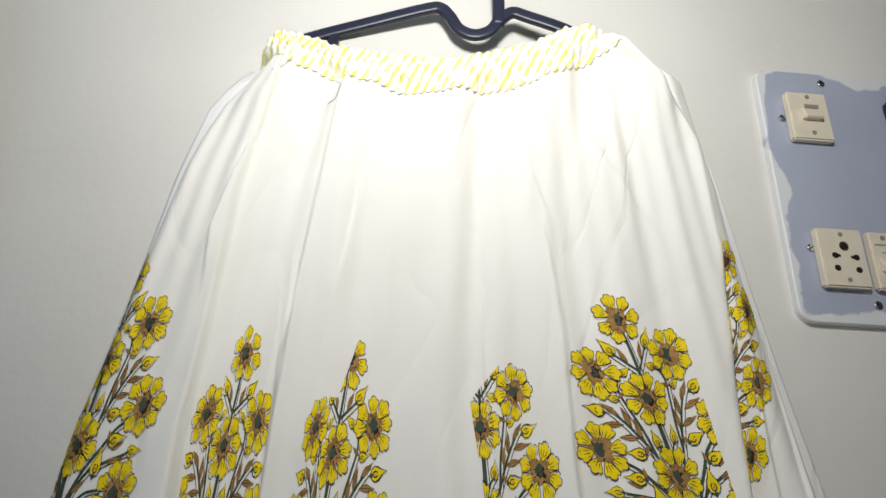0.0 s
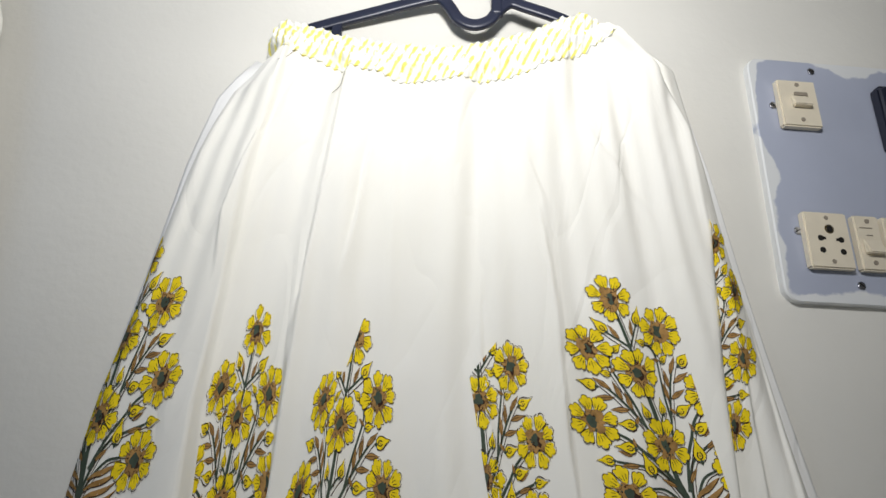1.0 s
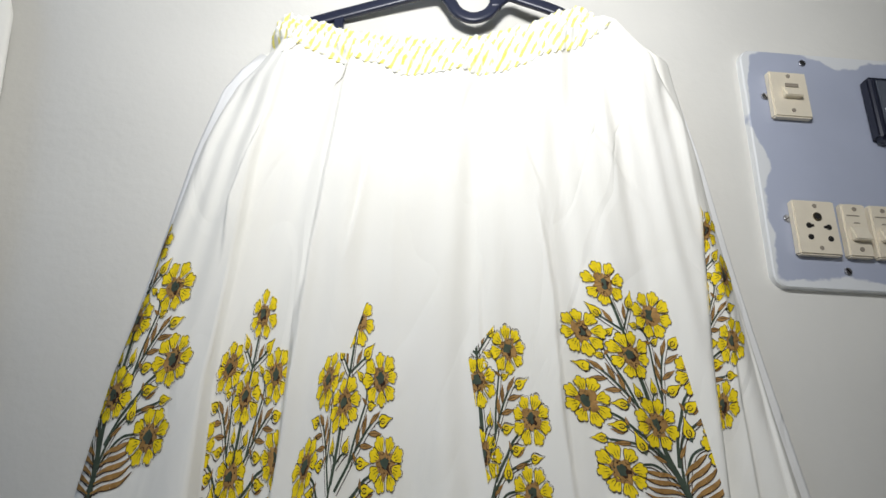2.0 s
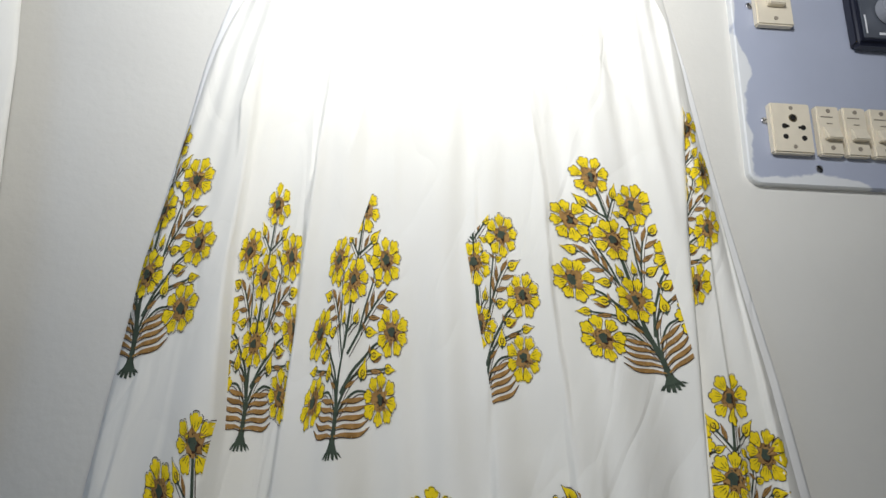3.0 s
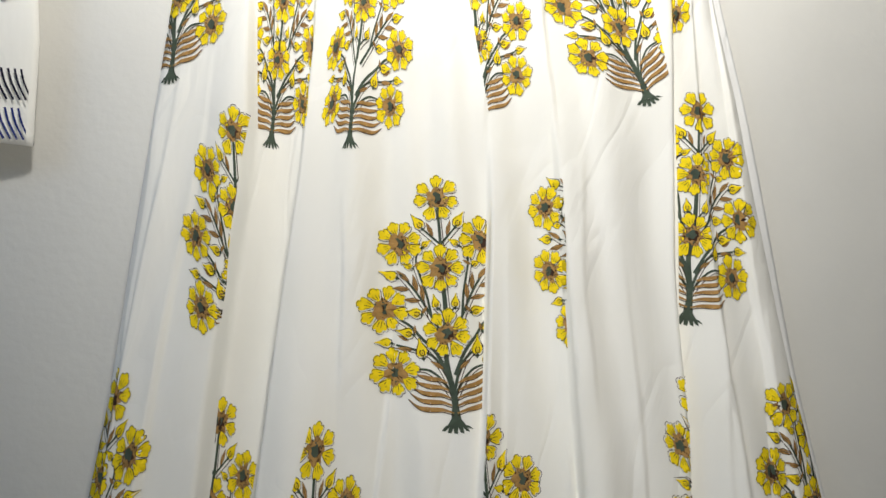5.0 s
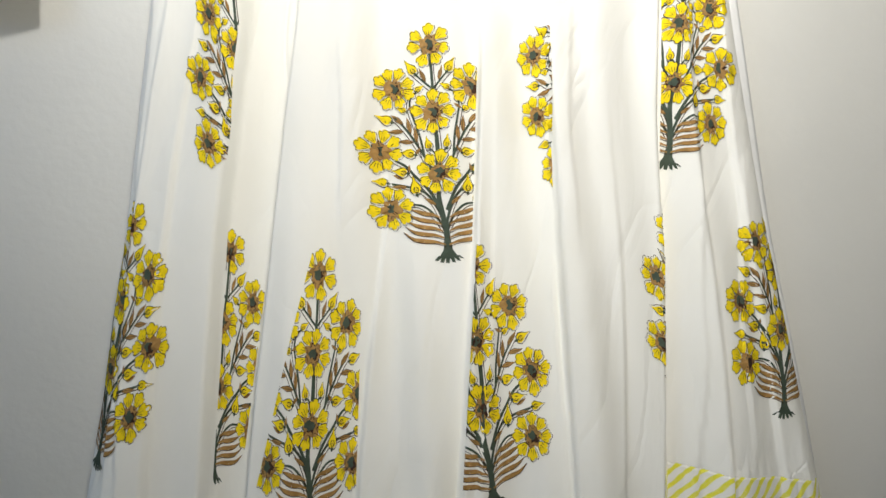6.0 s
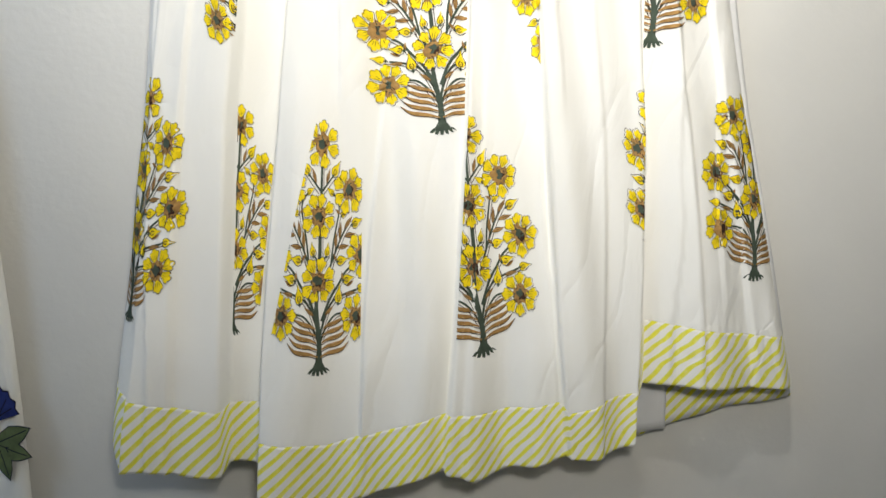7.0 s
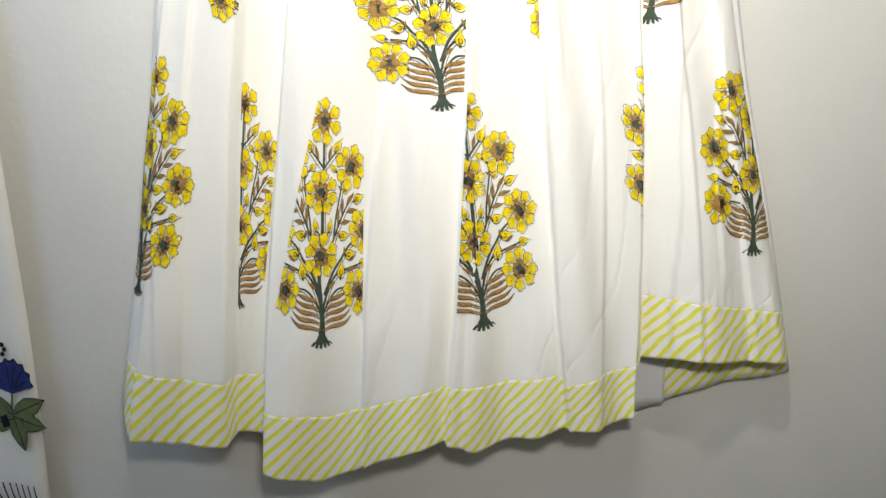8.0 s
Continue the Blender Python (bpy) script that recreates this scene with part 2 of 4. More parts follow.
# ---------- the skirt ----------
# outlines and fold lines: x of each at heights z (from the top down)
LINES = [
    ([1.985, 1.945, 1.93, 1.89, 1.818, 1.743, 1.61, 1.48, 1.307, 1.19, 0.972, 0.884, 0.78], [-0.155, -0.160, -0.176, -0.199, -0.216, -0.226, -0.245, -0.256, -0.270, -0.277, -0.300, -0.312, -0.319]),
    ([1.985, 1.93, 1.8, 1.7, 1.6, 1.47, 1.4, 1.32, 1.21, 1.08, 0.95, 0.88, 0.78], [-0.12, -0.13, -0.146, -0.149, -0.1515, -0.1450, -0.1475, -0.1560, -0.1632, -0.1678, -0.1705, -0.1730, -0.1730]),
    ([1.985, 1.93, 1.75, 1.56, 1.42, 1.33, 1.21, 1.07, 0.94, 0.78], [-0.07, -0.074, -0.088, -0.094, -0.1009, -0.1097, -0.1175, -0.1273, -0.1333, -0.1333]),
    ([1.985, 1.93, 1.70, 1.53, 1.39, 1.21, 1.06, 0.97, 0.88, 0.78], [0.050, 0.052, 0.066, 0.074, 0.079, 0.077, 0.072, 0.068, 0.062, 0.058]),
    ([1.985, 1.93, 1.70, 1.57, 1.48, 1.34, 1.16, 0.98, 0.87, 0.78], [0.098, 0.100, 0.120, 0.132, 0.139, 0.150, 0.164, 0.178, 0.190, 0.197]),
    ([1.985, 1.95, 1.93, 1.87, 1.77, 1.62, 1.48, 1.35, 1.2, 1.04, 0.9, 0.78], [0.176, 0.205, 0.228, 0.255, 0.266, 0.2607, 0.2619, 0.2623, 0.2716, 0.2722, 0.2697, 0.2697]),
    ([1.985, 1.962, 1.945, 1.90, 1.836, 1.738, 1.59, 1.515, 1.227, 0.985, 0.923, 0.78], [0.190, 0.236, 0.258, 0.268, 0.283, 0.301, 0.331, 0.346, 0.397, 0.448, 0.460, 0.485]),
]
LINES = [(np.array(z[::-1]), np.array(x[::-1])) for z, x in LINES]


def line_x(k, z):
    return np.interp(z, LINES[k][0], LINES[k][1])


def ease(v, a, b):
    t = np.clip((v - a) / (b - a), 0, 1)
    return t * t * (3 - 2 * t)


# pressed creases: side in front, depth, heights from the top down and x at each
CREASES = (
    (1, 0.0060, (1.861, 1.804, 1.759, 1.71), (-0.140, -0.152, -0.160, -0.160)),
    (1, 0.0040, (1.868, 1.813, 1.759, 1.71), (-0.037, -0.048, -0.054, -0.061)),
    (1, 0.0045, (1.764, 1.696, 1.653, 1.561), (-0.086, -0.088, -0.095, -0.098)),
    (-1, 0.0028, (1.900, 1.859, 1.822, 1.773), (0.143, 0.160, 0.183, 0.215)),
    (-1, 0.0030, (1.833, 1.792, 1.722), (0.101, 0.115, 0.119)),
    (-1, 0.0050, (1.779, 1.692, 1.550, 1.461), (0.112, 0.122, 0.135, 0.142)),
    (-1, 0.0035, (1.719, 1.651, 1.548, 1.454), (0.060, 0.062, 0.074, 0.076)),
    (1, 0.0035, (1.400, 1.317, 1.209), (-0.058, -0.056, -0.052)),
    (-1, 0.0035, (1.450, 1.326, 1.213), (0.169, 0.170, 0.179)),
    (-1, 0.0045, (1.199, 1.047, 0.955, 0.80), (0.157, 0.168, 0.178, 0.196)),
    (1, 0.0045, (1.500, 1.356, 1.238, 1.066, 0.891, 0.80), (-0.236, -0.245, -0.250, -0.243, -0.242, -0.246)),
    (1, 0.0040, (0.970, 0.882, 0.78), (-0.026, -0.032, -0.044)),
    (-1, 0.0035, (1.48, 1.30, 1.10, 0.90), (0.296, 0.306, 0.312, 0.306)),
    (1, 0.0030, (1.30, 1.15, 1.00), (0.352, 0.350, 0.362)),
    (1, 0.0028, (1.02, 0.95, 0.90), (0.414, 0.424, 0.430)),
)


def skirt_y(x, z):
    """Depth of the skirt's front at x and height z: hang, pleats with sharp edges, gathers from the waistband, soft drapes."""
    x, z = np.asarray(x, float), np.asarray(z, float)
    a = np.interp(z, [0.78, 0.95, 1.1, 1.3, 1.65, 1.98], [0.324, 0.327, 0.335, 0.346, 0.352, 0.350])
    b = np.interp(z, [0.78, 1.6, 1.8, 1.98], [0.12, 0.12, 0.09, 0.03])
    y = a + b * x
    xl, xr = line_x(0, z), line_x(6, z)
    # pleats: (line, side in front, depth low down, depth high up, reach, from height, to height)
    for k, side, low, high, reach, za, zb in ((1, -1, 0.009, 0.006, 0.04, 1.1, 1.8), (2, 1, 0.014, 0.004, 0.05, 1.1, 1.75), (3, 1, 0.013, 0.0, 0.035, 1.30, 1.52), (4, 1, 0.011, 0.0, 0.03, 1.32, 1.56), (5, -1, 0.014, 0.009, 0.05, 1.0, 1.8)):
        d = (x - line_x(k, z)) * side
        deep = low + (high - low) * ease(z, za, zb)
        y = y - deep * np.where(d >= 0, np.exp(-np.maximum(d, 0) / reach), 0) * ease(d, -0.0005, 0.0025) + 0.35 * deep * np.where(d < 0, np.exp(np.minimum(d, 0) / 0.02), 0)
    # sides turn back to the wall
    y = y + 0.055 * np.exp(-np.maximum(x - xl, 0) / 0.010) + 0.035 * np.exp(-np.maximum(xr - x, 0) / 0.009)
    # lesser pleats in the lower part: (between lines, share of the way, side in front, depth)
    for k, share, side, deep in ((0, 0.30, 1, 0.009), (0, 0.62, -1, 0.005), (2, 0.53, 1, 0.007), (3, 0.17, 1, 0.005), (5, 0.36, -1, 0.006), (5, 0.68, 1, 0.006), (4, 0.55, -1, 0.005)):
        d = (x - (line_x(k, z) * (1 - share) + line_x(k + 1, z) * share) - 0.004 * np.sin(9 * z + k)) * side
        y = y - deep * (1 - ease(z, *((1.5, 1.85) if k == 5 else (1.25, 1.6) if k == 0 else (1.05, 1.45)))) * ease(d, -0.0008, 0.003) * np.exp(-np.maximum(d, 0) / 0.03)
    # the tuck between the two left pleats lies deeper
    inside = ease(x - line_x(1, z), -0.001, 0.004) * ease(line_x(2, z) - x, -0.001, 0.004)
    y = y + inside * (0.006 - 0.005 * ease(z, 1.38, 1.68))
    w = (x - xl) / (xr - xl)
    # gathers that fan out from the waistband
    top = ease(z, 1.30, 1.80) * (1 - 0.75 * ease(z, 1.84, 1.93))
    y = y + top * 0.0018 * np.sin(2 * np.pi * (8.5 * w + 0.6 * np.sin(5 * w + 1) + 0.12 * np.sin(9 * z)))
    y = y + ease(z, 1.50, 1.86) * 0.0011 * np.sin(2 * np.pi * (21 * w + 0.8 * np.sin(7 * w)) + 2 * z)
    for k in range(2, 9):
        c = 0.08 + 0.105 * k + 0.03 * math.sin(5.1 * k)
        ridge = np.exp(-(((w - c - 0.02 * np.sin(6 * z + 2 * k)) / (0.010 + 0.010 * (k % 3))) ** 2))
        y = y - ridge * (0.0042 if k % 2 else -0.0026) * ease(z, 1.02 + 0.09 * (k % 4), 1.55) * (1 - 0.8 * ease(z, 1.84, 1.93)) * (0.55 + 0.45 * np.sin(4 * z + 1.7 * k))
    # soft drapes below
    y = y + 0.0070 * (1 - 0.85 * top) * np.sin(2 * np.pi * (5.2 * w + 0.25 * np.sin(3 * w)) + 1.3 * np.sin(3.1 * z) + 0.6)
    y = y + 0.0030 * (1 - 0.8 * top) * np.sin(2 * np.pi * (11.3 * w + 0.3 * np.sin(8 * w + 2 * z)) + 0.9 * np.sin(5 * z))
    # crumples that cross the drapes
    for k in range(10):
        ang, fr, ph = 0.5 * math.sin(2.4 * k), 38 + 11 * k, 1.7 * k * k
        gate = np.clip(np.sin(7.3 * x * (1 + 0.2 * k) + 5.1 * z + 2.1 * k) * np.sin(4.7 * z - 6 * x + 1.3 * k), 0, 1) ** 2
        y = y + 0.0012 * gate * np.sin(fr * (x * math.cos(ang) + 0.45 * z * math.sin(ang)) + ph)
    y = y + (1 - ease(z, 0.80, 1.0)) * 0.0035 * np.sin(2 * np.pi * (11 * w) + 0.8)
    # narrow pressed creases
    for side, deep, zs, xs in CREASES:
        zs, xs = np.array(zs[::-1]), np.array(xs[::-1])
        d = (x - np.interp(z, zs, xs) - 0.0015 * np.sin(31 * z + 40 * xs[0])) * side
        run = ease(z, zs[0] - 0.02, zs[0] + 0.05) * (1 - ease(z, zs[-1] - 0.05, zs[-1] + 0.02))
        y = y - deep * run * ease(d, -0.0008, 0.0016) * np.exp(-np.maximum(d, 0) / 0.016)
    # puckers along the seam of the set-back panel
    y = y + 0.0011 * ease(x - line_x(5, z), 0.0, 0.01) * np.sin(2 * np.pi * x / 0.0085 + 2 * np.sin(60 * x)) * np.exp(-np.abs(z - 0.985) / 0.016)
    return np.minimum(y, wall_y(x) - 0.006)


# columns: lines 0 to 6 are whole numbers; (column, height) of the top edge, seam and hem
TOP_C, TOP_Z = [0, 0.5, 1, 2, 2.6, 3.2, 4, 4.6, 5, 5.5, 6], [1.945, 1.940, 1.936, 1.922, 1.913, 1.914, 1.928, 1.956, 1.962, 1.957, 1.950]
SEAM_C = [0, 0.3, 0.98, 1.0, 1.02, 1.98, 2.0, 2.35, 2.6, 2.95, 3.0, 3.4, 3.96, 4.04, 4.97, 5.0, 5.03, 5.5, 6]
SEAM_Z = [0.921, 0.912, 0.893, 0.895, 0.899, 0.899, 0.866, 0.857, 0.869, 0.888, 0.889, 0.890, 0.903, 0.893, 0.912, 0.93, 0.989, 0.977, 0.968]
HEM_C = [0, 0.25, 0.3, 0.98, 1.0, 1.02, 1.6, 1.98, 2.0, 2.3, 2.55, 2.8, 2.98, 3.02, 3.25, 3.96, 4.0, 4.4, 4.95, 4.98, 5.03, 6]
HEM_Z = [0.866, 0.852, 0.843, 0.826, 0.828, 0.836, 0.836, 0.836, 0.806, 0.787, 0.802, 0.820, 0.829, 0.828, 0.819, 0.845, 0.846, 0.846, 0.855, 0.862, 0.922, 0.913]
COLS = []
for k, count in enumerate((46, 26, 84, 30, 44, 50)):
    COLS += [k + 0.012, *[k + 0.012 + 0.976 * i / count for i in range(1, count)], k + 0.988]
COLS[0], COLS[-1] = 0.0, 6.0
COLS = np.array(COLS)


def skirt_x(c, z):
    k = np.minimum(c.astype(int), 5)
    xs = np.array([line_x(n, z) for n in range(7)])
    i = np.arange(len(c))
    return xs[k, i] + (xs[k + 1, i] - xs[k, i]) * (c - k)


def sheet(tops, bottoms, rows, depth, shift=0.0, seam=None):
    """A grid of cloth between two edges (heights by column), with its own metres as UV map."""
    verts, uvs = [], []
    for r in range(rows + 1):
        f = r / rows
        z = tops + (bottoms - tops) * f
        x = skirt_x(COLS, z)
        y = depth(x, z) + shift
        verts += list(zip(x, y, z))
        run = np.concatenate([[0], np.cumsum(np.minimum(np.hypot(np.diff(x), np.diff(y)), 0.03))])
        uvs += list(zip(run - 0.3, z - (1.0 if seam is None else seam)))
    n = len(COLS)
    faces = [(r * n + c, (r + 1) * n + c, (r + 1) * n + c + 1, r * n + c + 1) for r in range(rows) for c in range(n - 1)]
    return verts, faces, uvs


def cloth_object(name, data, mat, parent, label="", thick=0.0009):
    verts, faces, uvs = data
    me = bpy.data.meshes.new(name)
    me.from_pydata([tuple(map(float, v)) for v in verts], [], faces)
    lay = me.uv_layers.new(name="cloth")
    idx = np.empty(len(me.loops), int)
    me.loops.foreach_get("vertex_index", idx)
    lay.data.foreach_set("uv", np.array(uvs, float)[idx].ravel())
    me.polygons.foreach_set("use_smooth", [True] * len(me.polygons))
    me.materials.append(mat)
    ob = new(name, me)
    ob.parent = parent
    if label:
        ob["label"] = label
    if thick:
        mod = ob.modifiers.new("thickness", "SOLIDIFY")
        mod.thickness, mod.offset = thick, -1
    return ob


skirt = new("skirt")
tagged(skirt, "white cotton maxi skirt block-printed with yellow flowers, on a hanger", "skirt")
skirt.location = (0, 0, 0)
TOPS, SEAMS, HEMS = np.interp(COLS, TOP_C, TOP_Z), np.interp(COLS, SEAM_C, SEAM_Z), np.interp(COLS, HEM_C, HEM_Z)
cloth_object("front_panel", sheet(TOPS + 0.014, SEAMS, 300, skirt_y), M_COTTON, skirt, "gathered white cotton front")
cloth_object("hem_border", sheet(SEAMS + 0.003, HEMS, 22, skirt_y, -0.0011, seam=SEAMS), M_HEM, skirt, "white hem border with slanting yellow stripes")


def puckered(x, z):
    """The turned-in seam allowance: a doubled strip that the stitching gathers a little."""
    gate = np.clip(np.sin(47 * x + 1.0) + np.sin(113 * x), 0, 2)
    return skirt_y(x, z) - 0.0007 - 0.0004 * gate * np.sin(2 * np.pi * x / 0.0062 + 3 * np.sin(90 * x))


cloth_object("seam_allowance", sheet(SEAMS + 0.0095, SEAMS + 0.0034, 4, puckered), M_COTTON, skirt, "doubled white strip above the border", thick=0.0)


def back_y(x, z):
    return wall_y(x) - 0.010 - 0.004 * np.sin(40 * x) ** 2 + 0 * z


BACK_HEM = np.interp(COLS, [0, 4.6, 5.0, 5.12, 5.35, 5.6, 6], [0.91, 0.875, 0.846, 0.851, 0.869, 0.883, 0.896])
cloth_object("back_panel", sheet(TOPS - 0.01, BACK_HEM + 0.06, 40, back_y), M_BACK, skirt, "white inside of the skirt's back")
cloth_object("back_border", sheet(BACK_HEM + 0.06, BACK_HEM, 6, back_y, -0.001), M_HEM, skirt, "striped hem of the skirt's back")


def lining_corner():
    """The white corner of the lining that hangs out below the set-back panel."""
    xs = np.linspace(0.262, 0.3150, 16)
    verts, uvs = [], []
    for f in np.linspace(0, 1, 8):
        z = 0.935 + (0.853 + 0.05 * (xs - 0.262) - 0.935) * f
        verts += list(zip(xs, back_y(xs, z) - 0.006 - 0.002 * np.sin(70 * xs + 2), z))
        uvs += list(zip(xs, z))
    faces = [(r * 16 + c, (r + 1) * 16 + c, (r + 1) * 16 + c + 1, r * 16 + c + 1) for r in range(7) for c in range(15)]
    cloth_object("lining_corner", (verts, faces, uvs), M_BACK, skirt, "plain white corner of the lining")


lining_corner()


def waistband():
    """Elastic smocking: rows of puffed ruffles along the dipping top of the skirt."""
    xs = np.linspace(-0.163, 0.183, 300)
    top = np.interp(xs, [-0.163, -0.150, -0.14, -0.106, -0.083, -0.028, 0.025, 0.078, 0.105, 0.133, 0.155, 0.170, 0.183], [1.950, 1.963, 1.969, 1.960, 1.951, 1.943, 1.944, 1.958, 1.967, 1.984, 1.992, 1.988, 1.974])
    low = np.interp(xs, [-0.163, -0.123, -0.079, -0.026, 0.026, 0.078, 0.131, 0.183], [1.942, 1.929, 1.917, 1.906, 1.907, 1.916, 1.935, 1.966])
    rows, verts, uvs = 26, [], []
    for r in range(rows + 1):
        f = r / rows
        z = top + (low - top) * f
        puff = abs(math.sin(math.pi * 4 * f)) ** 0.6
        ruff = np.sin(2 * np.pi * xs / 0.0072 + 1.3 * np.sin(31 * xs) + 0.9 * math.floor(4 * f))
        y = 0.3455 + 0.03 * xs + 0.0012 * np.sin(40 * xs) - 0.0019 * puff * (1 + 0.9 * ruff)
        join = ease(f, 0.45, 1.0)
        y = y * (1 - join) + join * (skirt_y(xs, z) - 0.0012 - 0.0008 * ruff)
        y = y + (1 - join) * 0.030 * np.exp(-(xs + 0.163) / 0.008) + (1 - join) * 0.030 * np.exp(-(0.183 - xs) / 0.008)
        z = z + (0.0013 * np.sin(2 * np.pi * xs / 0.0083 + 2 * np.sin(17 * xs)) + 0.0012 * np.sin(2 * np.pi * xs / 0.021)) * max(0.0, 1 - f / 0.16) - 0.0014 * ruff * max(0.0, (f - 0.85) / 0.15)
        verts += list(zip(xs, y, z))
        uvs += list(zip(xs * 1.25, z - 1.9))
    n = len(xs)
    faces = [(r * n + c, (r + 1) * n + c, (r + 1) * n + c + 1, r * n + c + 1) for r in range(rows) for c in range(n - 1)]
    cloth_object("waistband", (verts, faces, uvs), M_BAND, skirt, "smocked elastic waistband with slanting yellow dashes", 0.0012)


waistband()


def loose_thread(pts):
    line = [(x, float(skirt_y(x, z)) - 0.002, z) for x, z in pts]
    part("loose_thread", sweep(smooth_line(line, 5), 0.0005, 0.0005, 5), M_DEEP, skirt, "loose grey thread")


loose_thread([(-0.076, 1.912), (-0.0745, 1.903), (-0.078, 1.893), (-0.086, 1.888)])
loose_thread([(-0.123, 1.931), (-0.131, 1.921), (-0.136, 1.912)])

# ---------- the block-printed plants on the skirt ----------
INKS = [M_YELLOW, M_BROWN, M_GREEN, M_LINE]
YEL, BRO, GRE, LIN = range(4)


class Print:
    """Flat inked shapes in a plant's own units: s across, t up from its foot (0) to its top flower (1)."""

    def __init__(self, seed):
        self.shapes, self.rng = [], random.Random(seed)
        # the yellow block is struck a little beside the outline block
        self.slip = (self.rng.uniform(-0.006, 0.006), self.rng.uniform(-0.006, 0.006))

    def poly(self, pts, ink, layer):
        self.shapes.append((pts, ink, layer))

    def fan(self, middle, pts, ink, layer):
        for a, b in zip(pts, pts[1:] + pts[:1]):
            self.poly([middle, a, b], ink, layer)

    def strip(self, pts, wide, ink, layer, end=None, fine=4):
        end = wide if end is None else end
        p = smooth_line([(a, b, 0) for a, b in pts], fine)
        left, right = [], []
        for i, q in enumerate(p):
            d = p[min(i + 1, len(p) - 1)] - p[max(i - 1, 0)]
            d = Vector((-d.y, d.x, 0)).normalized() * (wide + (end - wide) * i / (len(p) - 1)) / 2
            left.append((q + d)[:2])
            right.append((q - d)[:2])
        for i in range(len(p) - 1):
            self.poly([left[i], right[i], right[i + 1], left[i + 1]], ink, layer)

    def outline(self, pts, wide, layer):
        """A hand-cut line round a shape, thicker and thinner on its way."""
        n = len(pts)
        mid = Vector((sum(p[0] for p in pts) / n, sum(p[1] for p in pts) / n))
        w = [wide * self.rng.uniform(0.6, 1.35) for _ in range(n)]
        inner = [Vector(p) for p in pts]
        outer = [q + (q - mid).normalized() * w[i] for i, q in enumerate(inner)]
        for i in range(n):
            j = (i + 1) % n
            self.poly([inner[i][:], outer[i][:], outer[j][:], inner[j][:]], LIN, layer)

    def blot(self, s, t, r, ink, layer, n, low, high):
        self.fan((s, t), [(s + r * q * math.cos(b), t + r * q * math.sin(b)) for i in range(n) for b, q in [(2 * math.pi * i / n, self.rng.uniform(low, high))]], ink, layer)

    def flower(self, s, t, r=0.107, petals=8):
        g = self.rng
        turn = g.uniform(0, 1)
        du, dv = self.slip
        for k in range(petals):
            a = 2 * math.pi * (k + turn) / petals + g.uniform(-0.07, 0.07)
            ca, sa, size = math.cos(a), math.sin(a), r * g.uniform(0.92, 1.05)

            def at(u, v):
                return (s + size * (u * ca - v * sa), t + size * (u * sa + v * ca))

            half = [(0.36, 0.045), (0.48, 0.125), (0.60, 0.195), (0.72, 0.262), (0.83, 0.285), (0.905, 0.230), (0.885, 0.140), (0.975, 0.115), (1.02, 0.045)]
            shape = half + [(u, -v) for u, v in half[::-1]]
            ring = [at(u, v) for u, v in shape]
            self.outline(ring, r * 0.028, 3.4)
            self.fan((at(0.70, 0)[0] + du, at(0.70, 0)[1] + dv), [(x + du, y + dv) for x, y in (at(0.70 + (u - 0.70) * 0.98, v * 0.98) for u, v in shape)], YEL, 2.6)
            for v in (-0.12, 0.0, 0.12):
                u0, u1 = 0.50 + 0.3 * abs(v), g.uniform(0.70, 0.80) - 0.4 * abs(v)
                self.poly([at(u0, v * 0.75 - 0.016), at(u1, v * 1.15 - 0.007), at(u1, v * 1.15 + 0.007), at(u0, v * 0.75 + 0.016)], LIN, 3.8)
        self.blot(s, t, r, BRO, 3.1, 26, 0.34, 0.58)
        self.blot(s + 0.05 * r, t - 0.03 * r, r, LIN, 4.2, 14, 0.12, 0.30)
        self.blot(s - 0.05 * r, t + 0.03 * r, r, GRE, 4.6, 12, 0.14, 0.29)
        for _ in range(9):
            b, q = g.uniform(0, 6.28), r * g.uniform(0.28, 0.46)
            self.blot(s + q * math.cos(b), t + q * math.sin(b), r * 0.045, GRE if _ % 2 else LIN, 4.4, 5, 0.7, 1.2)

    def bud(self, s, t, angle, size=0.045):
        ca, sa = math.cos(math.radians(angle)), math.sin(math.radians(angle))
        du, dv = self.slip

        def at(u, v):
            return (s + size * (u * ca - v * sa), t + size * (u * sa + v * ca))

        drop = [(-0.72, 0.0), (-0.62, 0.34), (-0.25, 0.52), (0.15, 0.40), (0.55, 0.17), (1.08, 0.03), (1.08, -0.03), (0.55, -0.17), (0.15, -0.40), (-0.25, -0.52), (-0.62, -0.34)]
        self.outline([at(u, v) for u, v in drop], size * 0.09, 2.4)
        self.fan((at(0, 0)[0] + du, at(0, 0)[1] + dv), [(x + du, y + dv) for x, y in (at(u * 0.96, v) for u, v in drop)], YEL, 2.0)
        loop = [(-0.22 + 0.27 * math.cos(q), 0.21 * math.sin(q)) for q in np.linspace(0.3, 5.9, 8)]
        self.strip([at(u, v) for u, v in loop], size * 0.10, LIN, 2.7, fine=2)
        self.blot(*at(-0.25, 0.0), size, BRO, 2.8, 6, 0.06, 0.12)
        self.poly([at(-0.70, 0.22), at(-0.98, 0.0), at(-0.70, -0.22), at(-0.52, 0.0)], GRE, 2.6)

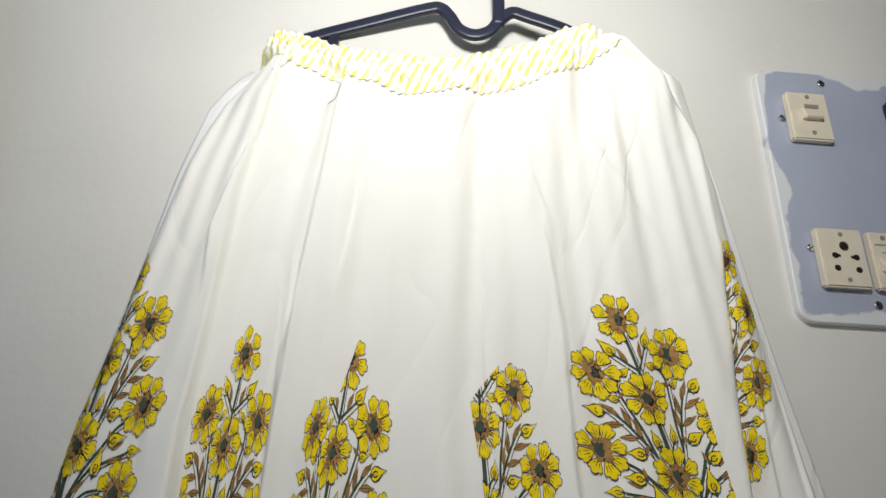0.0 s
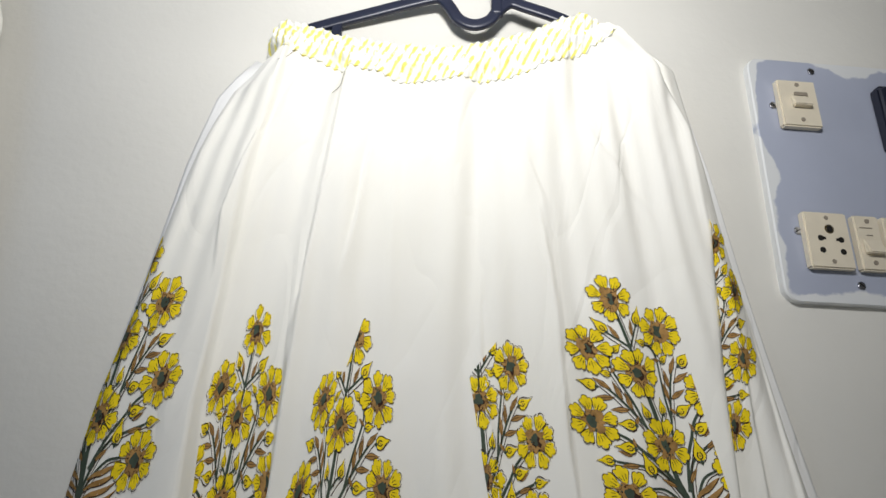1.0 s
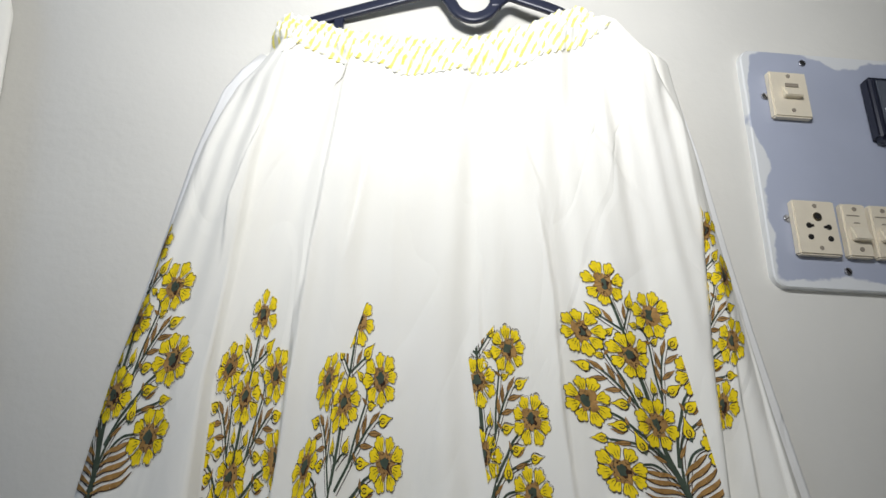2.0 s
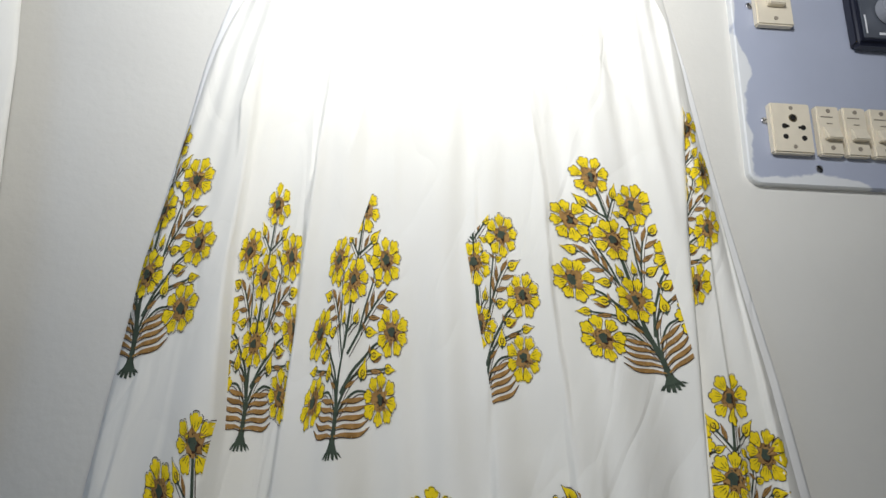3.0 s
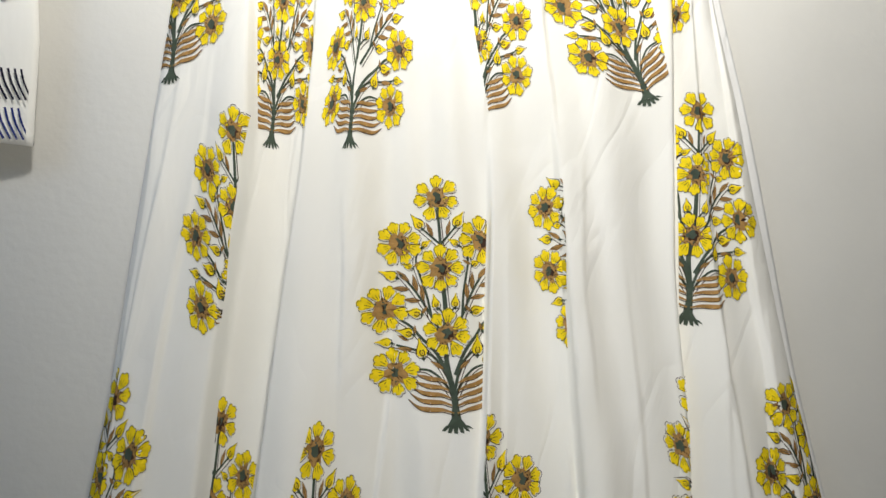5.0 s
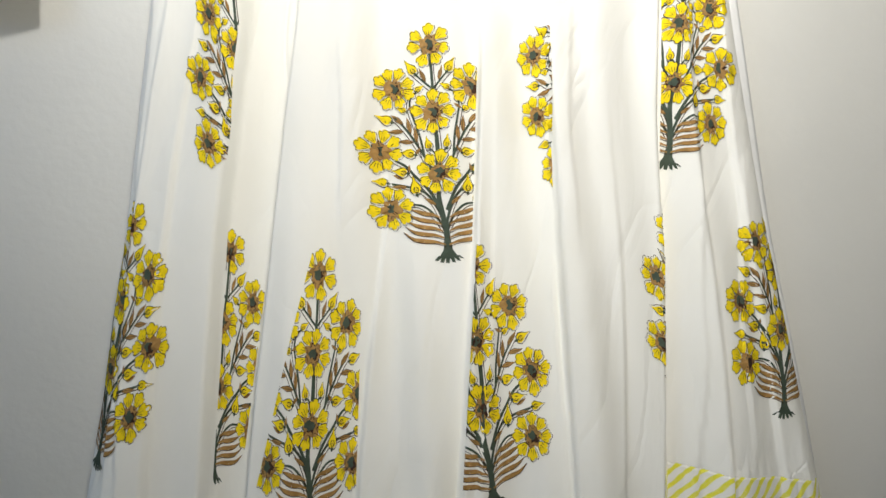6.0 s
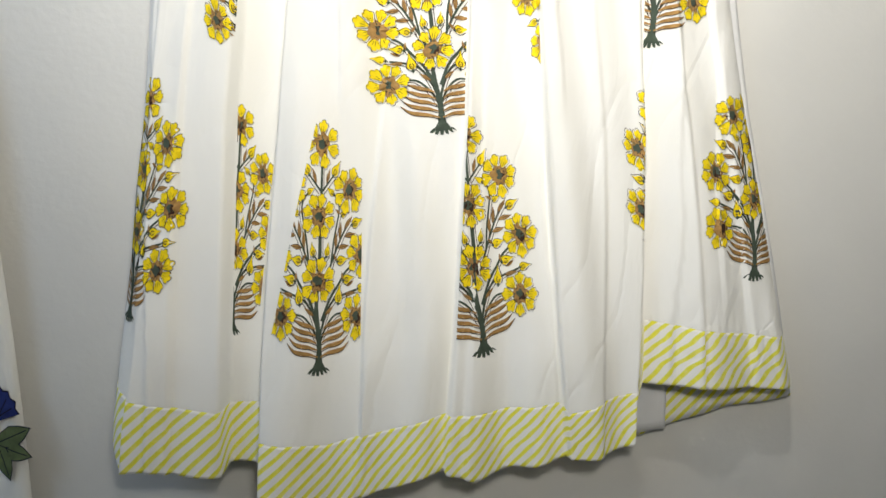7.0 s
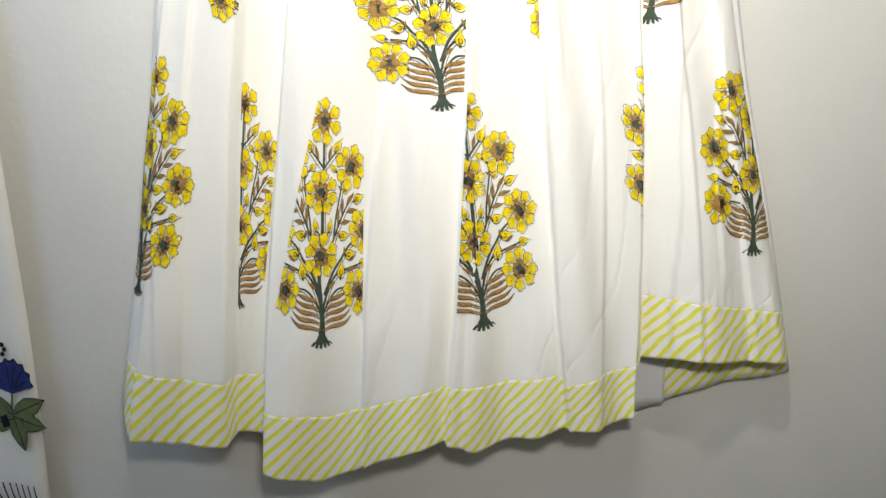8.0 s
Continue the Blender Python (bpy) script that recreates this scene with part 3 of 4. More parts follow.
    def leaf(self, s, t, angle, size=0.05, slim=0.27):
        ca, sa = math.cos(math.radians(angle)), math.sin(math.radians(angle))

        def at(u, v):
            return (s + size * (u * ca - v * sa), t + size * (u * sa + v * ca))

        shape = [(-0.85, 0.0), (-0.45, slim * 0.75), (0.05, slim), (0.55, slim * 0.62), (1.05, 0.08), (0.55, -slim * 0.40), (0.0, -slim * 0.75), (-0.5, -slim * 0.55)]
        self.fan(at(0, 0), [at(u, v) for u, v in shape], BRO, 1.0)
        self.outline([at(u, v) for u, v in shape], size * 0.07, 1.3)
        self.strip([at(-0.8, 0.0), at(0.0, 0.06), at(0.6, 0.05)], size * 0.05, LIN, 1.6, fine=2)


SIDE_FLOWERS = ((0.190, 0.800), (0.284, 0.505), (0.253, 0.220))


def plant(seed, skip=()):
    p = Print(seed)
    p.strip([(0, -0.01), (0.0, 0.10), (-0.020, 0.26), (-0.012, 0.38)], 0.036, GRE, 0, 0.016)
    p.strip([(-0.010, 0.38), (-0.004, 0.52), (-0.008, 0.68)], 0.024, GRE, 0, 0.018)
    p.strip([(-0.004, 0.70), (0.0, 0.82), (0.0, 0.97)], 0.016, GRE, 0, 0.013)
    p.strip([(0.018, 0.74), (0.014, 0.82), (0.012, 0.93)], 0.004, LIN, 0.3)
    p.strip([(0.018, 0.46), (0.014, 0.55), (0.014, 0.64)], 0.004, LIN, 0.3)
    for m in (-1, 1):
        # branches, each with a thin line beside it
        for pts, w in (
            ([(0.0, 0.12), (0.035 * m, 0.22), (0.085 * m, 0.29), (0.160 * m, 0.32), (0.255 * m, 0.345)], 0.020),
            ([(0.0, 0.10), (0.045 * m, 0.175), (0.100 * m, 0.225), (0.165 * m, 0.235)], 0.018),
            ([(0.012 * m, 0.20), (0.065 * m, 0.30), (0.125 * m, 0.37), (0.165 * m, 0.42), (0.215 * m, 0.455)], 0.022),
            ([(0.02 * m, 0.36), (0.060 * m, 0.44), (0.090 * m, 0.50), (0.135 * m, 0.58), (0.180 * m, 0.64), (0.205 * m, 0.665)], 0.018),
            ([(0.070 * m, 0.46), (0.085 * m, 0.56), (0.105 * m, 0.64), (0.120 * m, 0.71), (0.105 * m, 0.76), (0.062 * m, 0.785)], 0.016),
            ([(0.0, 0.785), (0.040 * m, 0.825), (0.085 * m, 0.87)], 0.015),
            ([(-0.004, 0.44), (0.022 * m, 0.48), (0.046 * m, 0.505)], 0.014),
        ):
            p.strip(pts, w * 0.72, GRE, 0, w * 0.5)
            p.strip([(a + 0.015 * m, b - 0.010) for a, b in pts], 0.0038, LIN, 0.3)
        # thorns on the branches
        for a, b, ang in ((0.150, 0.405, 100), (0.115, 0.70, 150), (0.100, 0.49, 130)):
            p.leaf(a * m, b, ang if m > 0 else 180 - ang, 0.022, 0.35)
        # the fan of brown feather leaves at the foot
        for i in range(5):
            f = i / 4
            b0, b1 = 0.036 + 0.130 * f, 0.105 + 0.105 * f
            far, near = 0.205 - 0.045 * f, 0.008 + 0.016 * f
            line = [(near, b0), (near + 0.25 * (far - near), b0 + 0.016), (near + 0.52 * (far - near), b0 + 0.021), (near + 0.78 * (far - near), b0 + 0.036), (far, b1)]
            line = [(a * m, b) for a, b in line]
            p.strip(line[:3], 0.006, BRO, 1.0, 0.023)
            p.strip(line[2:], 0.023, BRO, 1.0, 0.003)
            p.strip([(a, b - 0.0100) for a, b in line[:4]] + [line[4]], 0.0038, LIN, 1.3, fine=3)
        # twigs of brown leaflets
        for u, v, ang, size in ((0.043, 0.856, 70, 0.038), (0.131, 0.612, 82, 0.042), (0.102, 0.567, 88, 0.040), (0.184, 0.650, 45, 0.042), (0.196, 0.595, 8, 0.044), (0.150, 0.540, 8, 0.042), (0.202, 0.325, 8, 0.040), (0.205, 0.372, 28, 0.030), (0.060, 0.245, 35, 0.036)):
            p.leaf(u * m, v, ang if m > 0 else 180 - ang, size)
        for u, v, ang, size in ((0.095, 0.888, 55, 0.046), (0.066, 0.788, 150, 0.030), (0.157, 0.690, 20, 0.030), (0.246, 0.655, 22, 0.046), (0.046, 0.520, 80, 0.036), (0.145, 0.478, 10, 0.044), (0.190, 0.392, 12, 0.046), (0.292, 0.352, 5, 0.040), (0.127, 0.315, 82, 0.050)):
            p.bud(u * m, v, ang if m > 0 else 180 - ang, size)
        for s, t in SIDE_FLOWERS:
            p.flower(s * m, t)
    p.flower(-0.010, 0.675)
    if "low centre" not in skip:
        p.flower(-0.010, 0.380)
    if "top" not in skip:
        p.flower(0, 1.0, petals=7)
    # root
    if "root" not in skip:
        p.poly([(-0.018, 0.050), (-0.022, 0.012), (-0.044, -0.020), (0.044, -0.020), (0.022, 0.012), (0.018, 0.050)], GRE, 0)
        for a, b in ((-0.062, -0.036), (-0.036, -0.046), (-0.008, -0.050), (0.022, -0.047), (0.048, -0.040), (0.066, -0.030)):
            p.poly([(a * 0.6 - 0.012, -0.016), (a - 0.008, b), (a + 0.008, b - 0.004), (a * 0.6 + 0.012, -0.016)], GRE, 0.2)
    return p


def lay_print(name, shapes, inks, parent, place, depth, clips=(), label="", lift=0.0006):
    """Lay flat inked shapes on a cloth: place maps (s, t) to (x, z), clips are (x, z, nx, nz) with the kept side along n."""
    bm = bmesh.new()
    for pts, ink, layer in shapes:
        f = bm.faces.new([bm.verts.new((*place(*p), 0)) for p in pts])
        f.material_index = ink
        for v in f.verts:
            v.co.z = layer
    for x, z, nx, nz in clips:
        bmesh.ops.bisect_plane(bm, geom=bm.verts[:] + bm.edges[:] + bm.faces[:], dist=1e-7, plane_co=(x, z, 0), plane_no=(nx, nz, 0), clear_inner=True)
    bmesh.ops.triangulate(bm, faces=bm.faces[:])
    if not bm.verts:
        bm.free()
        return None
    co = np.array([v.co[:] for v in bm.verts])
    y = depth(co[:, 0], co[:, 1]) - lift - 0.00013 * co[:, 2]
    for v, (x, z, _), yy in zip(bm.verts, co, y):
        v.co = (x, yy, z)
    for f in bm.faces:
        f.normal_update()
        if f.normal.y > 0:
            f.normal_flip()
    return finish(name, bm, inks, parent, label, smooth=False)


def plant_on_skirt(seed, foot, top, left, right, clips, skip=()):
    """One struck plant: its foot and top flower on the cloth, and the cloth's way across on either side of the stem."""
    (fx, fz), (tx, tz) = foot, top

    def place(s, t):
        wx, wz = left if s < 0 else right
        return (fx + t * (tx - fx) + s * wx, fz + t * (tz - fz) + s * wz)

    lay_print("printed_plant", plant(seed, skip).shapes, INKS, skirt, place, skirt_y, clips)


def along(k, z0, z1, side, gap=0.002):
    """A clip along fold line k between two heights; side 1 keeps what lies to its right."""
    x0, x1 = float(line_x(k, z0)), float(line_x(k, z1))
    n = Vector((z1 - z0, -(x1 - x0))).normalized()
    n = n if n.x * side > 0 else -n
    return (x0 + gap * side, z0, n.x, n.y)


plant_on_skirt(1, (-0.2243, 1.5150), (-0.2173, 1.7167), (0.1632, 0.0033), (0.1385, 0.0117), [along(0, 1.5, 1.72, 1, 0.003)])
plant_on_skirt(2, (-0.1324, 1.4600), (-0.1211, 1.6610), (0.0850, 0.0258), (0.1050, -0.0430), [(-0.1492, 1.6200, 0.999, 0.044), (-0.0954, 1.6325, -1.0, -0.007)])
plant_on_skirt(3, (-0.0541, 1.4578), (-0.0423, 1.6603), (0.0800, 0.0500), (0.1280, -0.0366), [(-0.0408, 1.6600, 0.974, -0.228), (0.0, 1.632, 0, 1)], ("low centre",))
plant_on_skirt(3, (-0.0541, 1.4578), (-0.0423, 1.6603), (0.0800, 0.0500), (0.1280, -0.0366), [(0.0, 1.632, 0, -1)], ("low centre",))
plant_on_skirt(4, (0.0726, 1.4854), (0.0530, 1.6782), (0.1419, 0.0243), (0.1401, 0.0163), [(0.0516, 1.6257, 0.983, 0.181), (0.07, 1.494, 0.2, 1), (0.050, 1.635, 0.79, -0.62)], ("top", "root"))
plant_on_skirt(5, (0.2363, 1.5163), (0.1681, 1.7032), (0.1829, 0.0237), (0.1448, 0.0680), [(0.2239, 1.6871, -0.98, -0.2)])
plant_on_skirt(6, (0.2275, 1.5657), (0.2692, 1.7621), (0.1572, -0.0334), (0.1218, -0.0162), [(0.2628, 1.7608, 1.0, -0.025)])
plant_on_skirt(7, (-0.1341, 1.2375), (-0.1575, 1.4569), (0.1381, -0.0442), (0.1755, 0.0187), [along(1, 1.25, 1.47, -1, 0.001), (-0.158, 1.285, -0.7, 0.7)])
plant_on_skirt(8, (0.0519, 1.1996), (0.0279, 1.4044), (0.2043, 0.0162), (0.2016, 0.0122), [along(3, 1.2, 1.40, -1, 0.002)])
plant_on_skirt(9, (0.2050, 1.2642), (0.1464, 1.4513), (0.1330, 0.0715), (0.1497, 0.0610), [(0.1475, 1.4225, -0.999, -0.043)], ("top",))
plant_on_skirt(10, (0.2758, 1.2996), (0.2880, 1.5032), (0.1823, -0.0101), (0.1593, -0.0312), [along(5, 1.29, 1.5, 1, 0.003)])
plant_on_skirt(11, (-0.2714, 1.0005), (-0.2433, 1.2182), (0.1741, -0.0225), (0.1395, -0.0107), [along(0, 1.0, 1.22, 1, 0.003)])
plant_on_skirt(12, (-0.1671, 0.9863), (-0.1585, 1.1958), (0.1592, -0.0066), (0.1115, -0.0407), [(-0.1605, 1.2144, 1.0, -0.027), (-0.1279, 1.1717, -0.997, 0.077)])
plant_on_skirt(13, (-0.0720, 0.9480), (-0.0696, 1.1757), (0.1496, -0.0022), (0.1371, -0.0050), [(-0.0784, 1.1837, 0.98, -0.2), (-0.0311, 1.1514, -1.0, 0.003)])
plant_on_skirt(14, (0.0996, 0.9660), (0.0746, 1.1872), (0.1931, 0.0150), (0.1723, 0.0264), [along(3, 0.97, 1.2, 1, 0.002)])
plant_on_skirt(15, (0.3415, 1.0026), (0.2765, 1.2224), (0.1500, 0.0016), (0.1759, 0.0520), [along(5, 0.98, 1.2, -1, 0.001)])
plant_on_skirt(16, (0.3975, 1.0463), (0.3969, 1.2561), (0.1698, -0.0077), (0.1679, 0.0005), [(0.3824, 1.2406, -0.973, -0.233), along(6, 1.03, 1.22, -1, 0.006)])

# ---------- the hanger ----------
HY = 0.372
hanger = new("clothes_hanger")
tagged(hanger, "dark navy plastic clothes hanger hooked on a wall nail", "hanger")
arm = [(-0.152, HY, 1.955), (-0.142, HY, 1.968), (-0.128, HY, 1.981), (-0.06, HY, 2.006), (-0.005, HY, 2.025), (0.010, HY, 2.0265), (0.020, HY, 2.016), (0.030, HY, 2.000), (0.046, HY, 1.993), (0.062, HY, 1.999), (0.071, HY, 2.012), (0.084, HY, 2.023), (0.10, HY, 2.018), (0.137, HY, 2.003), (0.160, HY, 1.986), (0.182, HY, 1.958)]
part("shoulder_bar", sweep(smooth_line(arm, 6), 0.0125, 0.007, 12), M_NAVY, hanger, smooth=True)
part("strap_tab", slab(-0.1015, -0.0915, HY - 0.003, HY + 0.003, 1.920, 1.990, 0.001), M_NAVY, hanger)
part("cross_bar", sweep([(-0.148, HY, 1.950), (-0.13, HY, 1.922), (0.1, HY, 1.920), (0.172, HY, 1.950)], 0.006, 0.006), M_NAVY, hanger, smooth=True)
hook = [(0.070, HY, 2.006), (0.070, HY, 2.03), (0.070, HY, 2.075), (0.086, HY, 2.092), (0.088, HY, 2.115), (0.070, HY, 2.130), (0.050, HY, 2.118)]
part("hook", sweep(smooth_line(hook, 6), 0.0125, 0.008, 12), M_NAVY, hanger, smooth=True)
nail = finish("wall_nail", disc(0.068, 2.119, 0.362, wall_y(0.068) + 0.01, 0.0022, 10), M_STEEL)
tagged(nail, "steel nail in the cream wall holding the hanger", "nail")

# ---------- the switchboard ----------
board = new("switchboard")
tagged(board, "grey switchboard with ivory switches and a socket, paint-smeared edges", "switchboard")
board.matrix_world = WALL


def plate_outline(x0, x1, z0, z1, r, n=6):
    pts = []
    for cx, cz, a0 in ((x1 - r, z1 - r, 0), (x0 + r, z1 - r, 90), (x0 + r, z0 + r, 180), (x1 - r, z0 + r, 270)):
        pts += [(cx + r * math.cos(math.radians(a0 + 90 * i / n)), cz + r * math.sin(math.radians(a0 + 90 * i / n))) for i in range(n + 1)]
    return pts


def sheet_panel(x0, x1, z0, z1):
    """The board's sheet: a fine face that knows its distance from the edge, and a rounded rim."""
    bm = bmesh.new()
    lay = bm.verts.layers.float.new("from_edge")
    levels = [(0.0, 0.0), (0.0, -0.0065), (0.0012, -0.008), (0.004, -0.008), (0.008, -0.008), (0.012, -0.008), (0.018, -0.008), (0.03, -0.008), (0.05, -0.008)]
    rings = []
    for inset, y in levels:
        ring = []
        for x, z in plate_outline(x0 + inset, x1 - inset, z0 + inset, z1 - inset, max(0.014 - inset, 0.002)):
            v = bm.verts.new((x, y, z))
            v[lay] = inset
            ring.append(v)
        rings.append(ring)
    for a, b in zip(rings, rings[1:]):
        for k in range(len(a)):
            bm.faces.new((a[k], a[(k + 1) % len(a)], b[(k + 1) % len(a)], b[k]))
    bm.faces.new(rings[-1])
    bmesh.ops.recalc_face_normals(bm, faces=bm.faces)
    return part("panel", bm, M_BOARD, board, "blue-grey laminate sheet")


sheet_panel(-0.057, 0.27, 1.718, 1.990)


def screw(x, z, y, r, turn, parent, mat=M_STEEL):
    s = part("screw", disc(x, z, y, y - 0.002, r, 14, 0.0006), mat, parent)
    bm = slab(-r * 0.85, r * 0.85, -0.0003, 0.0003, -0.0004, 0.0004)
    bmesh.ops.rotate(bm, verts=bm.verts, matrix=Matrix.Rotation(math.radians(turn), 3, "Y"))
    bmesh.ops.translate(bm, verts=bm.verts, vec=(x, y - 0.0022, z))
    part("slot", bm, M_HOLE, s)


for x, z, turn in ((0.013, 1.977, 20), (-0.037, 1.930, 60), (-0.035, 1.789, -30), (0.018, 1.737, 45)):
    screw(x, z, -0.008, 0.0038, turn, board)


def face_plate(name, x0, x1, z0, z1, label):
    p = part(name, slab(x0, x1, -0.0165, -0.0082, z0, z1, 0.0016), M_IVORY, board, label)
    return p


def rocker_switch(x0, x1, z0, z1, big=False):
    p = face_plate("switch", x0, x1, z0, z1, "ivory plastic rocker switch")
    cx, cz = (x0 + x1) / 2, (z0 + z1) / 2
    for z, turn in ((z1 - 0.006, 70), (z0 + 0.008, 20)):
        part("screw", disc(cx, z, -0.0163, -0.0172, 0.0023, 12), M_DEEP, p)
    w = 0.0085 if not big else 0.0095
    mid = cz if big else cz - 0.006
    bm = slab(cx - w, cx + w, -0.0235, -0.0164, mid - 0.006, mid + (0.009 if not big else 0.008), 0.001)
    for v in bm.verts:
        if v.co.z > mid + 0.003 and v.co.y < -0.02:
            v.co.y += 0.0045
    part("rocker", bm, M_IVORY, p)
    if big:
        part("mark", slab(cx - w * 0.75, cx + w * 0.75, -0.0203, -0.0195, mid + 0.0065, mid + 0.0105), M_DEEP, p)
    else:
        part("mark", slab(cx - 0.009, cx + 0.004, -0.0170, -0.0163, cz + 0.0145, cz + 0.0155), M_DEEP, p)
        part("mark", slab(cx - 0.003, cx + 0.003, -0.0170, -0.0163, cz + 0.0070, cz + 0.0080), M_DEEP, p)


rocker_switch(-0.034, 0.008, 1.902, 1.958, True)
for x in (0.0175, 0.047, 0.0765, 0.106):
    rocker_switch(x, x + 0.0255, 1.750, 1.806)

sock = face_plate("socket", -0.033, 0.011, 1.750, 1.807, "ivory five-pin wall socket")
for x, z, r, mat in ((-0.0105, 1.8010, 0.0022, M_DEEP), (-0.0105, 1.7570, 0.0022, M_DEEP), (-0.0195, 1.7680, 0.0029, M_HOLE), (0.0005, 1.7670, 0.0029, M_HOLE), (-0.0195, 1.7800, 0.0029, M_HOLE), (0.0005, 1.7790, 0.0029, M_HOLE)):
    part("screw" if mat is M_DEEP else "pin_hole", disc(x, z, -0.0162, -0.0169, r, 14), mat, sock)
for x, z in ((-0.0165, 1.7800), (-0.0025, 1.7790)):
    part("pin_hole", slab(x - 0.002, x + 0.002, -0.0169, -0.0162, z - 0.0013, z + 0.0013), M_HOLE, sock)
part("earth_pin_hole", disc(-0.0095, 1.7895, -0.0162, -0.0170, 0.0045, 18), M_BRASS, sock)
part("earth_pin_core", disc(-0.0095, 1.7895, -0.0168, -0.0176, 0.0026, 14), M_HOLE, sock)

regulator = part("fan_regulator", slab(0.072, 0.150, -0.024, -0.0082, 1.880, 1.956, 0.004, 3), M_BLACK, board, "black fan regulator with a grey dial")
part("face", slab(0.0785, 0.1435, -0.0252, -0.0236, 1.8865, 1.9495, 0.0006), M_GLASS, regulator)
dial = part("dial", disc(0.112, 1.920, -0.0250, -0.0380, 0.018, 28, 0.002), M_GREYKNOB, regulator, "grey ribbed dial", smooth=False)
part("pointer", slab(0.1105, 0.1135, -0.0392, -0.0376, 1.921, 1.9365, 0.0004), M_BLACK, dial)
part("marking", slab(0.096, 0.128, -0.0257, -0.0250, 1.8905, 1.8935), M_WHITE, regulator)
part("marking", slab(0.0815, 0.0828, -0.0257, -0.0250, 1.892, 1.915), M_WHITE, regulator)

# ---------- the kurta beside the skirt ----------
kurta = new("kurta")
tagged(kurta, "white long-sleeved kurta printed with blue flowers, hanging on the wall", "kurta")


def kurta_y(x, z):
    return wall_y(x) - 0.022 - 0.006 * np.sin(46 * x + 2 * z) - 0.004 * np.sin(23 * x - 5 * z)


def cloth_strip(name, left, right, z0, z1, mat, label, shift=0.0, rows=60, cols=40):
    """A hanging piece between two side lines given as functions of height."""
    verts, uvs = [], []
    for r in range(rows + 1):
        z = z1 + (z0 - z1) * r / rows
        x = np.linspace(left(z), right(z), cols + 1)
        y = kurta_y(x, np.full_like(x, z)) + shift + 0.007 * np.exp(-(x[-1] - x) / 0.010)
        verts += list(zip(x, np.minimum(y, wall_y(x) - 0.003), np.full_like(x, z)))
        uvs += list(zip(x, np.full_like(x, z)))
    n = cols + 1
    faces = [(r * n + c, (r + 1) * n + c, (r + 1) * n + c + 1, r * n + c + 1) for r in range(rows) for c in range(cols)]
    return cloth_object(name, (verts, faces, uvs), mat, kurta, label)


def sleeve_edge(z):
    return float(np.interp(z, [1.44, 1.55, 1.70, 1.80, 1.95, 2.05, 2.15], [-0.362, -0.362, -0.378, -0.388, -0.412, -0.45, -0.52]))


def body_edge(z):
    return float(np.interp(z, [0.72, 0.95, 1.15, 1.4, 2.1], [-0.412, -0.428, -0.446, -0.47, -0.50]))


cloth_strip("body", lambda z: -0.95, body_edge, 0.72, 2.12, M_COTTON, "white cotton body")
cloth_strip("sleeve", lambda z: -0.56, sleeve_edge, 1.446, 2.12, M_COTTON, "white cotton sleeve with a striped cuff", -0.012)


